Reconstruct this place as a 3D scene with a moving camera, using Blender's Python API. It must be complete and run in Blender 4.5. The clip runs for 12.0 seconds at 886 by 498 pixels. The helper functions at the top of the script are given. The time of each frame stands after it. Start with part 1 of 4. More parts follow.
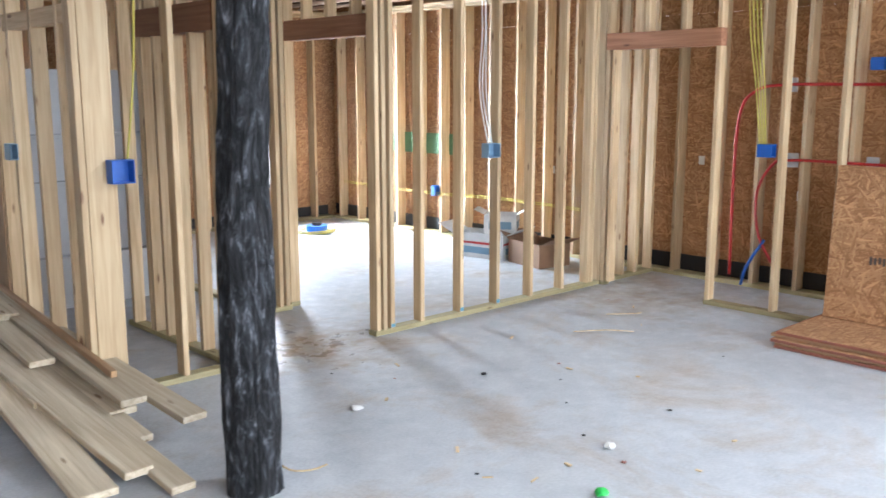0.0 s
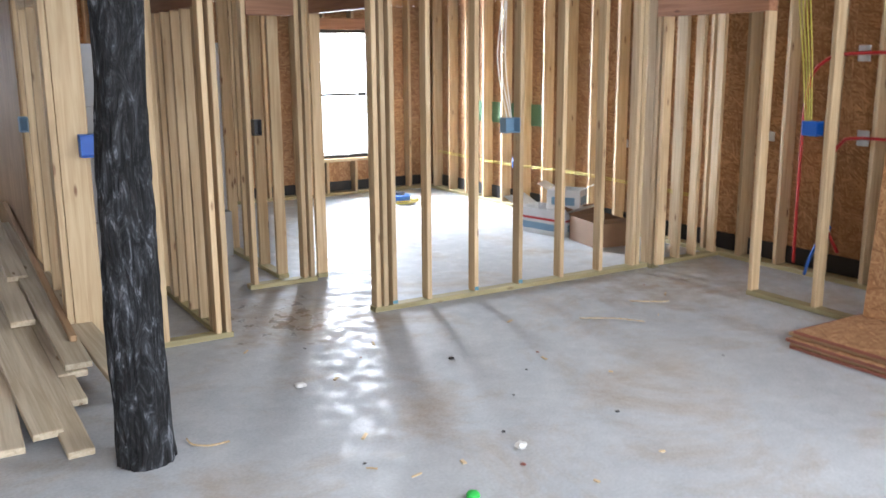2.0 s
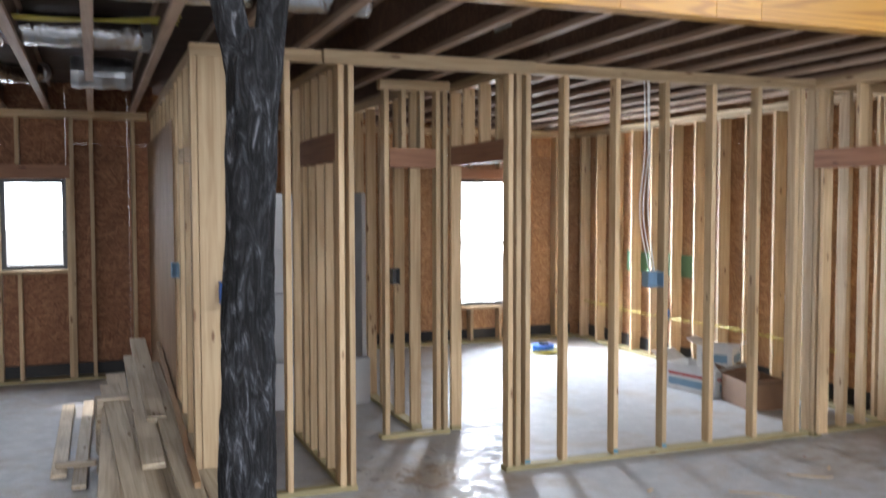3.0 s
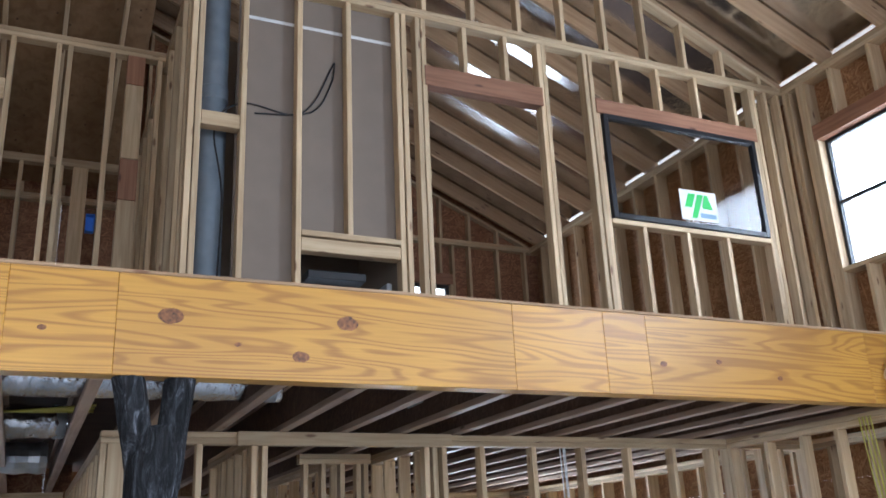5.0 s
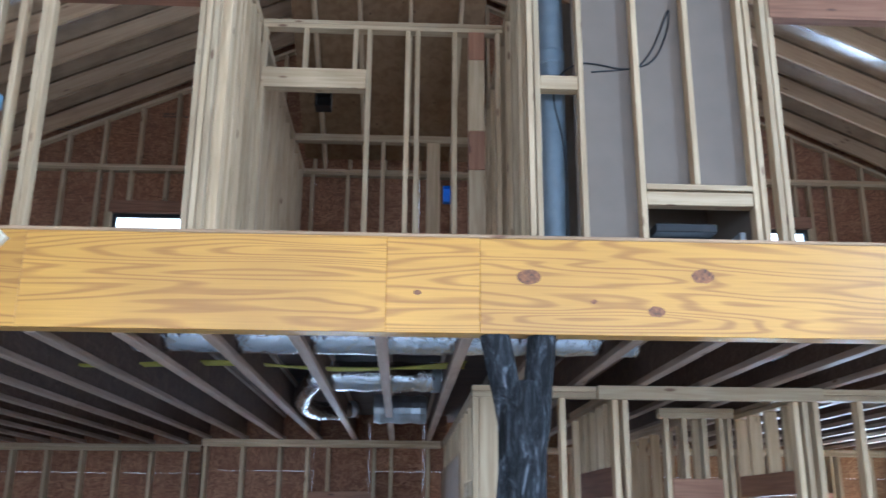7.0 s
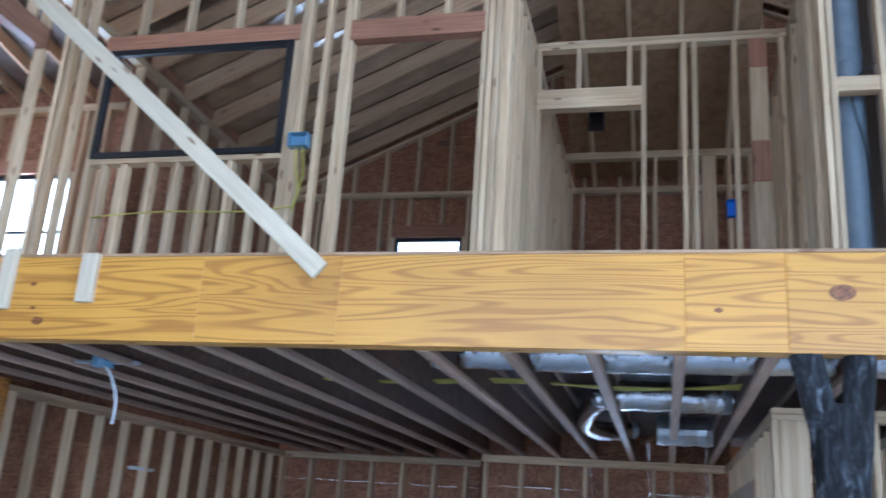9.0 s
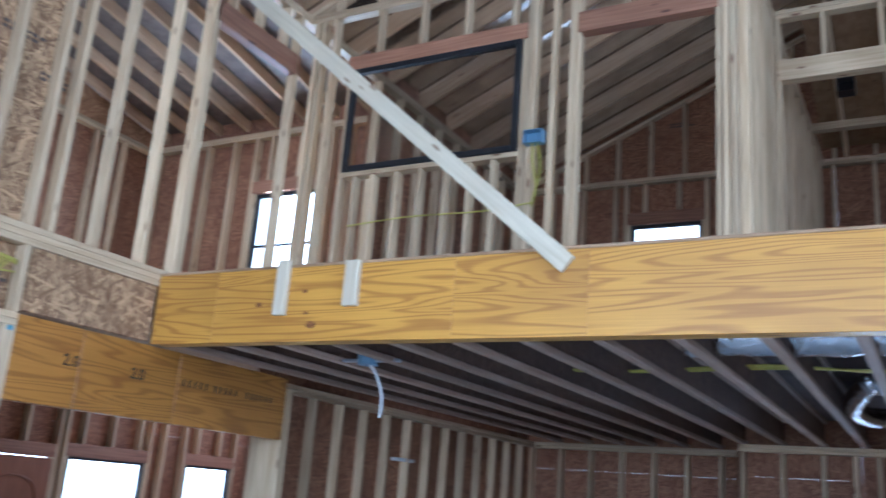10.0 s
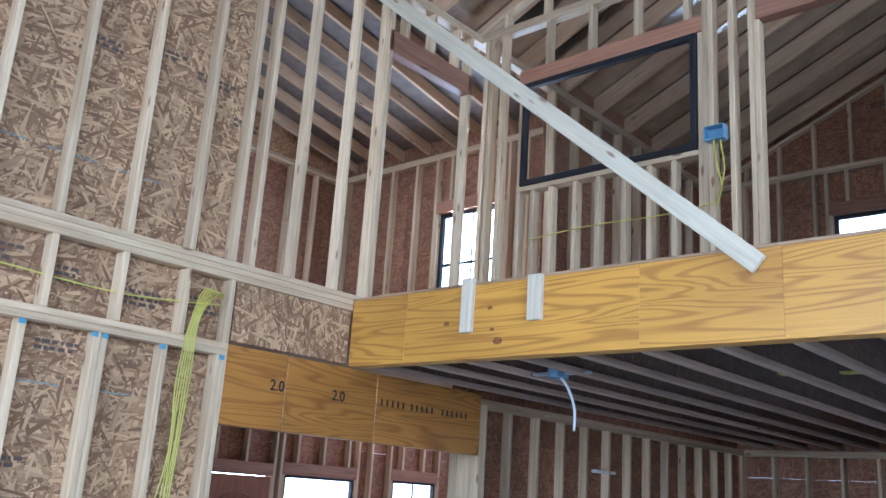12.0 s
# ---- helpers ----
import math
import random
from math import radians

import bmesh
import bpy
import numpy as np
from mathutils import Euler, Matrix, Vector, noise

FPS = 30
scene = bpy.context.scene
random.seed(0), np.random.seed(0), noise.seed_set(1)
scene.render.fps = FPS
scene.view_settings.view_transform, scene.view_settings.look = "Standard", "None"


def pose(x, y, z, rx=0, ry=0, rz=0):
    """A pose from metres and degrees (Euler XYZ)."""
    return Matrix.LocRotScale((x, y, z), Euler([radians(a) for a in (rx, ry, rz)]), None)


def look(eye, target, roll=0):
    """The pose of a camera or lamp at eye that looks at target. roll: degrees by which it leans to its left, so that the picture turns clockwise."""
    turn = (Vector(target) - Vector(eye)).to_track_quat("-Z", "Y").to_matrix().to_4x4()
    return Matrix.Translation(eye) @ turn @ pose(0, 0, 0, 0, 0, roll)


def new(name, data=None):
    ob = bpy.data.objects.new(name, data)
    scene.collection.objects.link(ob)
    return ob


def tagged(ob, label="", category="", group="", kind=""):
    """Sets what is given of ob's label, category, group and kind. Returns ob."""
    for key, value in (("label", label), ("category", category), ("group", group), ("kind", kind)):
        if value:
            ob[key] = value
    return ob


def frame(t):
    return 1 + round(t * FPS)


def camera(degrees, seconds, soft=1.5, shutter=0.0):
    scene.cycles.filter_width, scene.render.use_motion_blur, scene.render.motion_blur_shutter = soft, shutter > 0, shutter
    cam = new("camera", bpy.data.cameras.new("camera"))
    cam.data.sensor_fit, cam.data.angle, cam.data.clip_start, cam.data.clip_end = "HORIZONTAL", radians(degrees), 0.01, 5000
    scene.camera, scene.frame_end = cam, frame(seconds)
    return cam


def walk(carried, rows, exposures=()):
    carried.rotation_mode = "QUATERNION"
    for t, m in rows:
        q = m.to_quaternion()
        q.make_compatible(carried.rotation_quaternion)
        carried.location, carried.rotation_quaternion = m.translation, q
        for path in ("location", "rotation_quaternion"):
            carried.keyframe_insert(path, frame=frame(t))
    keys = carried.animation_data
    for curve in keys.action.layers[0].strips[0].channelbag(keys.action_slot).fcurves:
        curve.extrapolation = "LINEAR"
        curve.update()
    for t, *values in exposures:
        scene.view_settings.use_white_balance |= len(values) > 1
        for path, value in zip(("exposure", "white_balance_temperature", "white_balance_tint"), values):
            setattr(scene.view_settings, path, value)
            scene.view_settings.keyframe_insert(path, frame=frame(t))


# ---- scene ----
cam = camera(52.5, 12.0, 1.5, 0.4)
PATH = [
    (0, (-1.959, -3.23, 1.737), (-0.609, -1.796, 1.391), 0.0),
    (0.5, (-1.747, -3.495, 1.757), (-0.396, -2.055, 1.434), 0.7),
    (1, (-1.394, -3.587, 1.746), (-0.12, -2.103, 1.329), 1.9),
    (1.5, (-1.081, -3.718, 1.755), (0.119, -2.171, 1.343), -0.0),
    (2, (-0.803, -3.898, 1.794), (0.206, -2.223, 1.373), -0.4),
    (2.5, (-0.643, -3.814, 1.803), (0.304, -2.078, 1.505), 1.5),
    (3, (-0.603, -3.809, 1.838), (0.119, -1.948, 1.733), -0.1),
    (3.5, (-0.546, -3.9, 1.89), (0.168, -2.04, 2.057), -0.1),
    (3.6, (-0.524, -3.918, 1.906), (0.177, -2.057, 2.115), -0.8),
    (3.7, (-0.506, -3.92, 1.922), (0.197, -2.065, 2.171), -0.9),
    (5.3, (-0.446, -4.012, 1.987), (0.366, -2.312, 2.658), -2.8),
    (5.5, (-0.433, -4.006, 1.996), (0.373, -2.301, 2.662), -2.9),
    (6, (-0.444, -4.006, 1.995), (0.261, -2.254, 2.655), -2.5),
    (6.5, (-0.466, -4.007, 1.988), (-0.034, -2.16, 2.623), -0.5),
    (7, (-0.51, -4.033, 1.971), (-0.426, -2.118, 2.541), 0.4),
    (7.2, (-0.536, -4.05, 1.979), (-0.487, -2.134, 2.551), 0.2),
    (8.8, (-0.693, -4.05, 1.958), (-1.059, -2.18, 2.565), 3.6),
    (9, (-0.689, -4.081, 1.956), (-1.165, -2.231, 2.546), 3.9),
    (9.5, (-0.715, -4.1, 1.94), (-1.393, -2.308, 2.513), 4.0),
    (10, (-0.746, -4.176, 1.943), (-1.694, -2.499, 2.479), 4.5),
    (10.5, (-0.724, -4.185, 1.953), (-1.917, -2.664, 2.466), 5.3),
    (11, (-0.718, -4.178, 1.947), (-1.995, -2.722, 2.445), 5.1),
    (11.5, (-0.699, -4.164, 1.959), (-1.994, -2.735, 2.49), 4.3),
    (12, (-0.699, -4.148, 1.964), (-1.99, -2.716, 2.494), 3.8),
]
EXPOSURES = [(0.0, 0.28, 6000, 11), (0.5, 0.17, 6050, 11), (1.5, 0.0, 6250, 11), (2.5, -0.25, 6350, 14), (3.0, -0.47, 6350, 14), (3.5, -0.85, 6050, 14), (5.5, -0.53, 5550, 11), (6.0, -0.58, 5600, 11), (6.5, -0.12, 5250, 7), (7.0, -0.06, 4800, 6), (9.0, -0.08, 4600, 8), (10.0, -0.2, 4550, 8), (12.0, -0.13, 4600, 8)]
walk(cam, [(t, look(eye, target, roll)) for t, eye, target, roll in PATH], EXPOSURES)

# ---- world and light ----
world = bpy.data.worlds.new("world")
scene.world = world
world.use_nodes = True
wn = world.node_tree
sky = wn.nodes.new("ShaderNodeTexSky")
sky.sky_type, sky.sun_disc = "NISHITA", False
sky.sun_elevation, sky.sun_rotation = radians(44), radians(-20)
wn.nodes["Background"].inputs["Strength"].default_value = 0.15
wn.links.new(sky.outputs["Color"], wn.nodes["Background"].inputs["Color"])
sun = new("sun", bpy.data.lights.new("sun", "SUN"))
sun.data.energy, sun.data.angle, sun.data.color = 5.0, radians(3), (1.0, 0.95, 0.88)
sun.matrix_world = look((-3.6, 10, 10.3), (0, 0, 0))


def window_light(name, eye, target, w, h, watts, spread=180):
    """Sky light that comes in through an opening."""
    lamp = new(name, bpy.data.lights.new(name, "AREA"))
    lamp.data.shape, lamp.data.size, lamp.data.size_y = "RECTANGLE", w, h
    lamp.data.energy, lamp.data.color, lamp.data.spread = watts, (0.83, 0.92, 1.0), radians(spread)
    lamp.matrix_world = look(eye, target)
    return lamp


window_light("window_light_rear_left", (-2.5, -7.9, 2.7), (-2.0, -1.0, 0.2), 4.1, 2.8, 205)
window_light("window_light_rear_right", (2.5, -7.9, 2.7), (2.0, -1.0, 0.2), 4.1, 2.8, 250)
window_light("window_light_back", (4.195, 7.14, 1.32), (5.35, 3.5, 0.55), 0.84, 1.6, 330, 110)
window_light("window_light_back_left", (-1.055, 6.65, 2.05), (-0.95, 3.0, 0.2), 0.8, 1.1, 85)
window_light("window_light_upper", (5.58, 0.1, 4.6), (0.0, 0.1, 4.6), 1.5, 1.1, 90)
# added lamp at an unseen rear window, brightens the tall room's floor
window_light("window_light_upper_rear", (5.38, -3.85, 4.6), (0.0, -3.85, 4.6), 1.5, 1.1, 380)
window_light("window_light_gable", (3.6, 5.73, 4.6), (3.0, 0, 4.4), 1.0, 1.1, 60)
window_light("window_light_wing", (-6.83, 3.22, 4.5), (-5.6, 0, 4.4), 0.65, 1.1, 170)

# ---- materials ----
def shader(name, rough=0.7):
    m = bpy.data.materials.new(name)
    m.use_nodes = True
    t = m.node_tree
    b = t.nodes["Principled BSDF"]
    b.inputs["Roughness"].default_value = rough
    return m, t, b


def node(t, kind, **inputs):
    n = t.nodes.new(kind)
    for key, value in inputs.items():
        key = key.replace("_", " ")
        if hasattr(value, "is_linked"):
            t.links.new(value, n.inputs[key])
        else:
            n.inputs[key].default_value = value
    return n


def ramp(t, fac, *stops):
    n = t.nodes.new("ShaderNodeValToRGB")
    while len(n.color_ramp.elements) < len(stops):
        n.color_ramp.elements.new(0.5)
    for e, (p, c) in zip(n.color_ramp.elements, stops):
        e.position, e.color = p, (*c, 1)
    t.links.new(fac, n.inputs["Fac"])
    return n.outputs["Color"]


def mix(t, fac, a, b, how="MIX"):
    n = t.nodes.new("ShaderNodeMix")
    n.data_type, n.blend_type = "RGBA", how
    for i, v in ((0, fac), (6, a), (7, b)):
        if hasattr(v, "is_linked"):
            t.links.new(v, n.inputs[i])
        elif i == 0:
            n.inputs[i].default_value = v
        else:
            n.inputs[i].default_value = (*v, 1)
    return n.outputs[2]


def bump(t, b, height, strength=0.3, distance=0.01):
    n = node(t, "ShaderNodeBump", Height=height, Strength=strength, Distance=distance)
    t.links.new(n.outputs["Normal"], b.inputs["Normal"])


def coords(t, scale, turn=(0, 0, 0), own=True):
    """Object coordinates, shifted for each piece."""
    c = t.nodes.new("ShaderNodeTexCoord")
    v = c.outputs["Object"]
    if own:
        info = t.nodes.new("ShaderNodeObjectInfo")
        shift = node(t, "ShaderNodeVectorMath")
        shift.operation = "MULTIPLY_ADD"
        t.links.new(info.outputs["Random"], shift.inputs[0])
        shift.inputs[1].default_value = (37.0, 53.0, 71.0)
        t.links.new(v, shift.inputs[2])
        v = shift.outputs["Vector"]
    m = node(t, "ShaderNodeMapping", Vector=v, Scale=scale, Rotation=turn)
    return m.outputs["Vector"]


def wood(name, dark, light, knot, spread=0.25, rough=0.65, grain=1.0):
    """Sawn timber whose grain runs along the local z axis."""
    m, t, b = shader(name, rough)
    v = coords(t, (22 * grain, 22 * grain, 1.1))
    rings = node(t, "ShaderNodeTexNoise", Vector=v, Scale=1.6, Detail=3.0, Distortion=0.6)
    fine = node(t, "ShaderNodeTexNoise", Vector=coords(t, (160, 160, 4)), Scale=1.0, Detail=2.0)
    c = ramp(t, rings.outputs["Fac"], (0.32, dark), (0.62, light))
    c = mix(t, 0.16, c, ramp(t, fine.outputs["Fac"], (0.3, dark), (0.7, light)))
    vor = node(t, "ShaderNodeTexVoronoi", Vector=coords(t, (9, 9, 2.6)), Scale=1.0)
    spots = ramp(t, vor.outputs["Distance"], (0.06, (1, 1, 1)), (0.125, (0, 0, 0)))
    c = mix(t, spots, c, knot)
    info = t.nodes.new("ShaderNodeObjectInfo")
    tone = node(t, "ShaderNodeMapRange", Value=info.outputs["Random"], To_Min=1 - spread, To_Max=1 + spread * 0.5)
    hsv = node(t, "ShaderNodeHueSaturation", Color=c, Value=tone.outputs["Result"])
    dirt = node(t, "ShaderNodeTexNoise", Vector=coords(t, (2, 2, 1.4)), Scale=1.0, Detail=4.0)
    c = mix(t, ramp(t, dirt.outputs["Fac"], (0.5, (0, 0, 0)), (0.85, (0.5, 0.5, 0.5))), hsv.outputs["Color"], tuple(0.6 * x for x in dark))
    t.links.new(c, b.inputs["Base Color"])
    bump(t, b, fine.outputs["Fac"], 0.15, 0.002)
    return m


def osb(name, a, c2, d, size=1.0):
    """Strand board: long flakes in four directions, on the sheet's own plane."""
    m, t, b = shader(name, 0.75)
    sep0 = node(t, "ShaderNodeSeparateXYZ", Vector=coords(t, (1, 1, 1)))
    u = node(t, "ShaderNodeMath")
    u.operation = "ADD"
    t.links.new(sep0.outputs["X"], u.inputs[0])
    t.links.new(sep0.outputs["Y"], u.inputs[1])
    uv = node(t, "ShaderNodeCombineXYZ", X=u.outputs[0], Y=sep0.outputs["Z"])
    flakes = None
    for k, turn in enumerate((0.15, 0.95, 1.75, 2.5, 3.0)):
        mp = node(t, "ShaderNodeMapping", Vector=uv.outputs["Vector"], Scale=(1, 1, 1), Rotation=(0, 0, turn), Location=(3.1 * k, 1.7 * k, 0))
        st = node(t, "ShaderNodeMapping", Vector=mp.outputs["Vector"], Scale=(10 / size, 78 / size, 1))
        vor = node(t, "ShaderNodeTexVoronoi", Vector=st.outputs["Vector"], Scale=1.0)
        vor.voronoi_dimensions = "2D"
        top = node(t, "ShaderNodeSeparateColor", Color=vor.outputs["Color"])
        if flakes is None:
            flakes, high = vor.outputs["Color"], top.outputs["Blue"]
            continue
        over = node(t, "ShaderNodeMath")
        over.operation = "GREATER_THAN"
        t.links.new(top.outputs["Blue"], over.inputs[0])
        t.links.new(high, over.inputs[1])
        most = node(t, "ShaderNodeMath")
        most.operation = "MAXIMUM"
        t.links.new(top.outputs["Blue"], most.inputs[0])
        t.links.new(high, most.inputs[1])
        flakes, high = mix(t, over.outputs[0], flakes, vor.outputs["Color"]), most.outputs[0]
    sep = node(t, "ShaderNodeSeparateColor", Color=flakes)
    c = ramp(t, sep.outputs["Red"], (0.0, tuple(0.5 * p + 0.5 * q for p, q in zip(a, d))), (0.3, a), (0.8, c2), (1.0, tuple(min(1, 1.25 * x) for x in c2)))
    big = node(t, "ShaderNodeTexNoise", Vector=coords(t, (1.3, 1.3, 1.3)), Scale=1.0, Detail=3.0)
    c = mix(t, ramp(t, big.outputs["Fac"], (0.4, (0, 0, 0)), (0.75, (0.3, 0.3, 0.3))), c, d)
    info = t.nodes.new("ShaderNodeObjectInfo")
    tone = node(t, "ShaderNodeMapRange", Value=info.outputs["Random"], To_Min=0.85, To_Max=1.12)
    hsv = node(t, "ShaderNodeHueSaturation", Color=c, Value=tone.outputs["Result"])
    t.links.new(hsv.outputs["Color"], b.inputs["Base Color"])
    bump(t, b, sep.outputs["Green"], 0.25, 0.003)
    return m


def plain(name, colour, rough=0.6, metal=0.0, vary=0.12, scale=6.0, grain=0.05):
    m, t, b = shader(name, rough)
    n = node(t, "ShaderNodeTexNoise", Vector=coords(t, (1, 1, 1)), Scale=scale, Detail=5.0)
    c = ramp(t, n.outputs["Fac"], (0.3, tuple(x * (1 - vary) for x in colour)), (0.7, tuple(min(1, x * (1 + vary)) for x in colour)))
    t.links.new(c, b.inputs["Base Color"])
    b.inputs["Metallic"].default_value = metal
    f = node(t, "ShaderNodeTexNoise", Vector=coords(t, (1, 1, 1)), Scale=90.0, Detail=2.0)
    bump(t, b, f.outputs["Fac"], grain, 0.003)
    return m


STUD = wood("pine_stud", (0.48, 0.328, 0.178), (0.65, 0.492, 0.3), (0.22, 0.115, 0.06))
TREATED = wood("treated_plate", (0.34, 0.29, 0.15), (0.46, 0.4, 0.22), (0.2, 0.14, 0.07))
HEADER = wood("fir_header", (0.26, 0.115, 0.06), (0.4, 0.195, 0.108), (0.12, 0.05, 0.03))
JOIST = wood("joist_timber", (0.36, 0.24, 0.165), (0.5, 0.36, 0.26), (0.17, 0.09, 0.05))


def face_veneer(name, dark, light, rough=0.42):
    """Rotary-cut pine veneer with cathedral figure; the grain runs along the local z axis."""
    m, t, b = shader(name, rough)
    v = coords(t, (3.6, 3.6, 0.3))
    n = node(t, "ShaderNodeTexNoise", Vector=v, Scale=1.5, Detail=2.0, Roughness=0.45, Distortion=0.35)
    k = node(t, "ShaderNodeMath")
    k.operation = "MULTIPLY"
    t.links.new(n.outputs["Fac"], k.inputs[0])
    k.inputs[1].default_value = 105.0
    sn = node(t, "ShaderNodeMath")
    sn.operation = "SINE"
    t.links.new(k.outputs[0], sn.inputs[0])
    up = node(t, "ShaderNodeMapRange", Value=sn.outputs[0], From_Min=-1.0, From_Max=1.0)
    fine = node(t, "ShaderNodeTexNoise", Vector=coords(t, (120, 120, 3)), Scale=1.0, Detail=3.0)
    c = ramp(t, up.outputs["Result"], (0.0, light), (0.45, light), (1.0, tuple(0.85 * p + 0.15 * q for p, q in zip(dark, light))))
    c = mix(t, 0.25, c, ramp(t, fine.outputs["Fac"], (0.3, dark), (0.7, light)))
    wide = node(t, "ShaderNodeTexNoise", Vector=coords(t, (1.5, 1.5, 0.7)), Scale=1.3, Detail=3.0)
    c = mix(t, ramp(t, wide.outputs["Fac"], (0.42, (0, 0, 0)), (0.75, (0.45, 0.45, 0.45))), c, tuple(0.75 * x for x in dark))
    info = t.nodes.new("ShaderNodeObjectInfo")
    tone = node(t, "ShaderNodeMapRange", Value=info.outputs["Random"], To_Min=0.88, To_Max=1.1)
    hsv = node(t, "ShaderNodeHueSaturation", Color=c, Value=tone.outputs["Result"])
    t.links.new(hsv.outputs["Color"], b.inputs["Base Color"])
    bump(t, b, fine.outputs["Fac"], 0.1, 0.002)
    return m


BEAM = face_veneer("varnished_veneer", (0.33, 0.135, 0.02), (0.62, 0.32, 0.045))
HEADERFACE = face_veneer("dark_yellow_veneer", (0.22, 0.082, 0.01), (0.44, 0.195, 0.028))
BEAM_CORE = wood("beam_core", (0.5, 0.24, 0.04), (0.72, 0.42, 0.1), (0.2, 0.08, 0.02), 0.08, 0.4, 0.5)
OSB = osb("osb_board", (0.33, 0.16, 0.066), (0.45, 0.25, 0.118), (0.185, 0.08, 0.033))
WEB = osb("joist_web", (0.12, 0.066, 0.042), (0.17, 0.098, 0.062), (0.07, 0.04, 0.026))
AGEDOSB = osb("aged_osb", (0.22, 0.118, 0.052), (0.45, 0.285, 0.145), (0.1, 0.048, 0.022), 1.2)
REDOSB = osb("red_brown_osb", (0.23, 0.096, 0.046), (0.34, 0.162, 0.08), (0.13, 0.05, 0.027))
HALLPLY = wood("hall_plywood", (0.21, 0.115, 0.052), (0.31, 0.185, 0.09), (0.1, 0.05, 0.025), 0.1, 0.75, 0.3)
RAFTER = wood("rafter_timber", (0.42, 0.255, 0.13), (0.58, 0.385, 0.22), (0.2, 0.1, 0.05))
# dark plywood, darkened further to paint in the shade between the joists
SHADED_DECK = wood("shade_darkened_deck", (0.05, 0.03, 0.022), (0.09, 0.055, 0.04), (0.03, 0.02, 0.015), 0.1, 0.8, 0.3)
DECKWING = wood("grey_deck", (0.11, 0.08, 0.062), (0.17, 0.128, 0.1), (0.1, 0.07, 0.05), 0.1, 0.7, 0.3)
PLY = wood("plywood_sheet", (0.3, 0.18, 0.09), (0.42, 0.27, 0.15), (0.2, 0.1, 0.05), 0.1, 0.7, 0.3)
GYPSUM = plain("brown_board", (0.215, 0.17, 0.132), 0.85, 0, 0.05)
BLACK = plain("black_frame", (0.012, 0.012, 0.014), 0.4)
MEMBRANE = plain("black_membrane", (0.012, 0.012, 0.013), 0.6)
BLUE = plain("blue_plastic", (0.01, 0.1, 0.42), 0.45)
GREYBLUE = plain("grey_blue_plastic", (0.16, 0.27, 0.38), 0.5)
YELLOW = plain("yellow_cable", (0.5, 0.44, 0.07), 0.45)
WHITE = plain("white_plastic", (0.7, 0.7, 0.68), 0.5)
RED = plain("red_tube", (0.42, 0.02, 0.02), 0.4)
GREEN = plain("green_plastic", (0.03, 0.5, 0.08), 0.5)
GREENPAPER = plain("green_paper", (0.1, 0.2, 0.1), 0.8)
CARTON = plain("carton", (0.24, 0.14, 0.085), 0.85)
WHITECARTON = plain("white_carton", (0.6, 0.6, 0.6), 0.7)
FLUE = plain("pale_flue", (0.22, 0.26, 0.3), 0.6, 0.0, 0.15, 7.0)
GALV = plain("galvanised_steel", (0.5, 0.53, 0.56), 0.38, 0.85, 0.2, 9.0)
REDEDGE = plain("red_sheet_edge", (0.27, 0.095, 0.065), 0.75)
TUB = plain("pale_grey_acrylic", (0.42, 0.42, 0.43), 0.25, 0, 0.03)
DOORWOOD = wood("door_wood", (0.2, 0.075, 0.035), (0.3, 0.12, 0.06), (0.1, 0.04, 0.02), 0.1, 0.4)
BARK_m, bt, bb = shader("weathered_bark", 0.85)
BARK = BARK_m
bv = coords(bt, (11, 11, 3.6), own=False)
bn = node(bt, "ShaderNodeTexNoise", Vector=bv, Scale=1.5, Detail=9.0, Roughness=0.7, Distortion=1.4)
bc = ramp(bt, bn.outputs["Fac"], (0.42, (0.003, 0.003, 0.004)), (0.5, (0.016, 0.017, 0.02)), (0.58, (0.06, 0.064, 0.074)), (0.65, (0.25, 0.265, 0.3)))
bw = node(bt, "ShaderNodeTexNoise", Vector=coords(bt, (5, 5, 2), own=False), Scale=1.0, Detail=4.0)
bc = mix(bt, ramp(bt, bw.outputs["Fac"], (0.5, (0, 0, 0)), (0.72, (0.45, 0.45, 0.45))), bc, (0.03, 0.03, 0.034))
bt.links.new(bc, bb.inputs["Base Color"])
bump(bt, bb, bn.outputs["Fac"], 1.0, 0.045)

# concrete: pale trowelled slab with dusty brown stains and a patchy sheen
CONCRETE, ct, cb = shader("concrete", 0.4)
cv = coords(ct, (1, 1, 1), own=False)
c1 = node(ct, "ShaderNodeTexNoise", Vector=cv, Scale=0.55, Detail=7.0, Roughness=0.6)
c2 = node(ct, "ShaderNodeTexNoise", Vector=cv, Scale=5.0, Detail=6.0, Roughness=0.65)
c3 = node(ct, "ShaderNodeTexNoise", Vector=cv, Scale=60.0, Detail=3.0)
cc = ramp(ct, c1.outputs["Fac"], (0.3, (0.35, 0.38, 0.42)), (0.7, (0.52, 0.55, 0.58)))
cc = mix(ct, 0.3, cc, ramp(ct, c2.outputs["Fac"], (0.3, (0.33, 0.34, 0.36)), (0.7, (0.62, 0.62, 0.62))))
c4 = node(ct, "ShaderNodeTexNoise", Vector=cv, Scale=1.1, Detail=6.0, Roughness=0.7, Distortion=0.5)
cc = mix(ct, ramp(ct, c4.outputs["Fac"], (0.5, (0, 0, 0)), (0.68, (0.7, 0.7, 0.7))), cc, (0.36, 0.275, 0.195))
cc = mix(ct, 0.12, cc, ramp(ct, c3.outputs["Fac"], (0.35, (0.2, 0.2, 0.2)), (0.65, (0.7, 0.7, 0.7))))
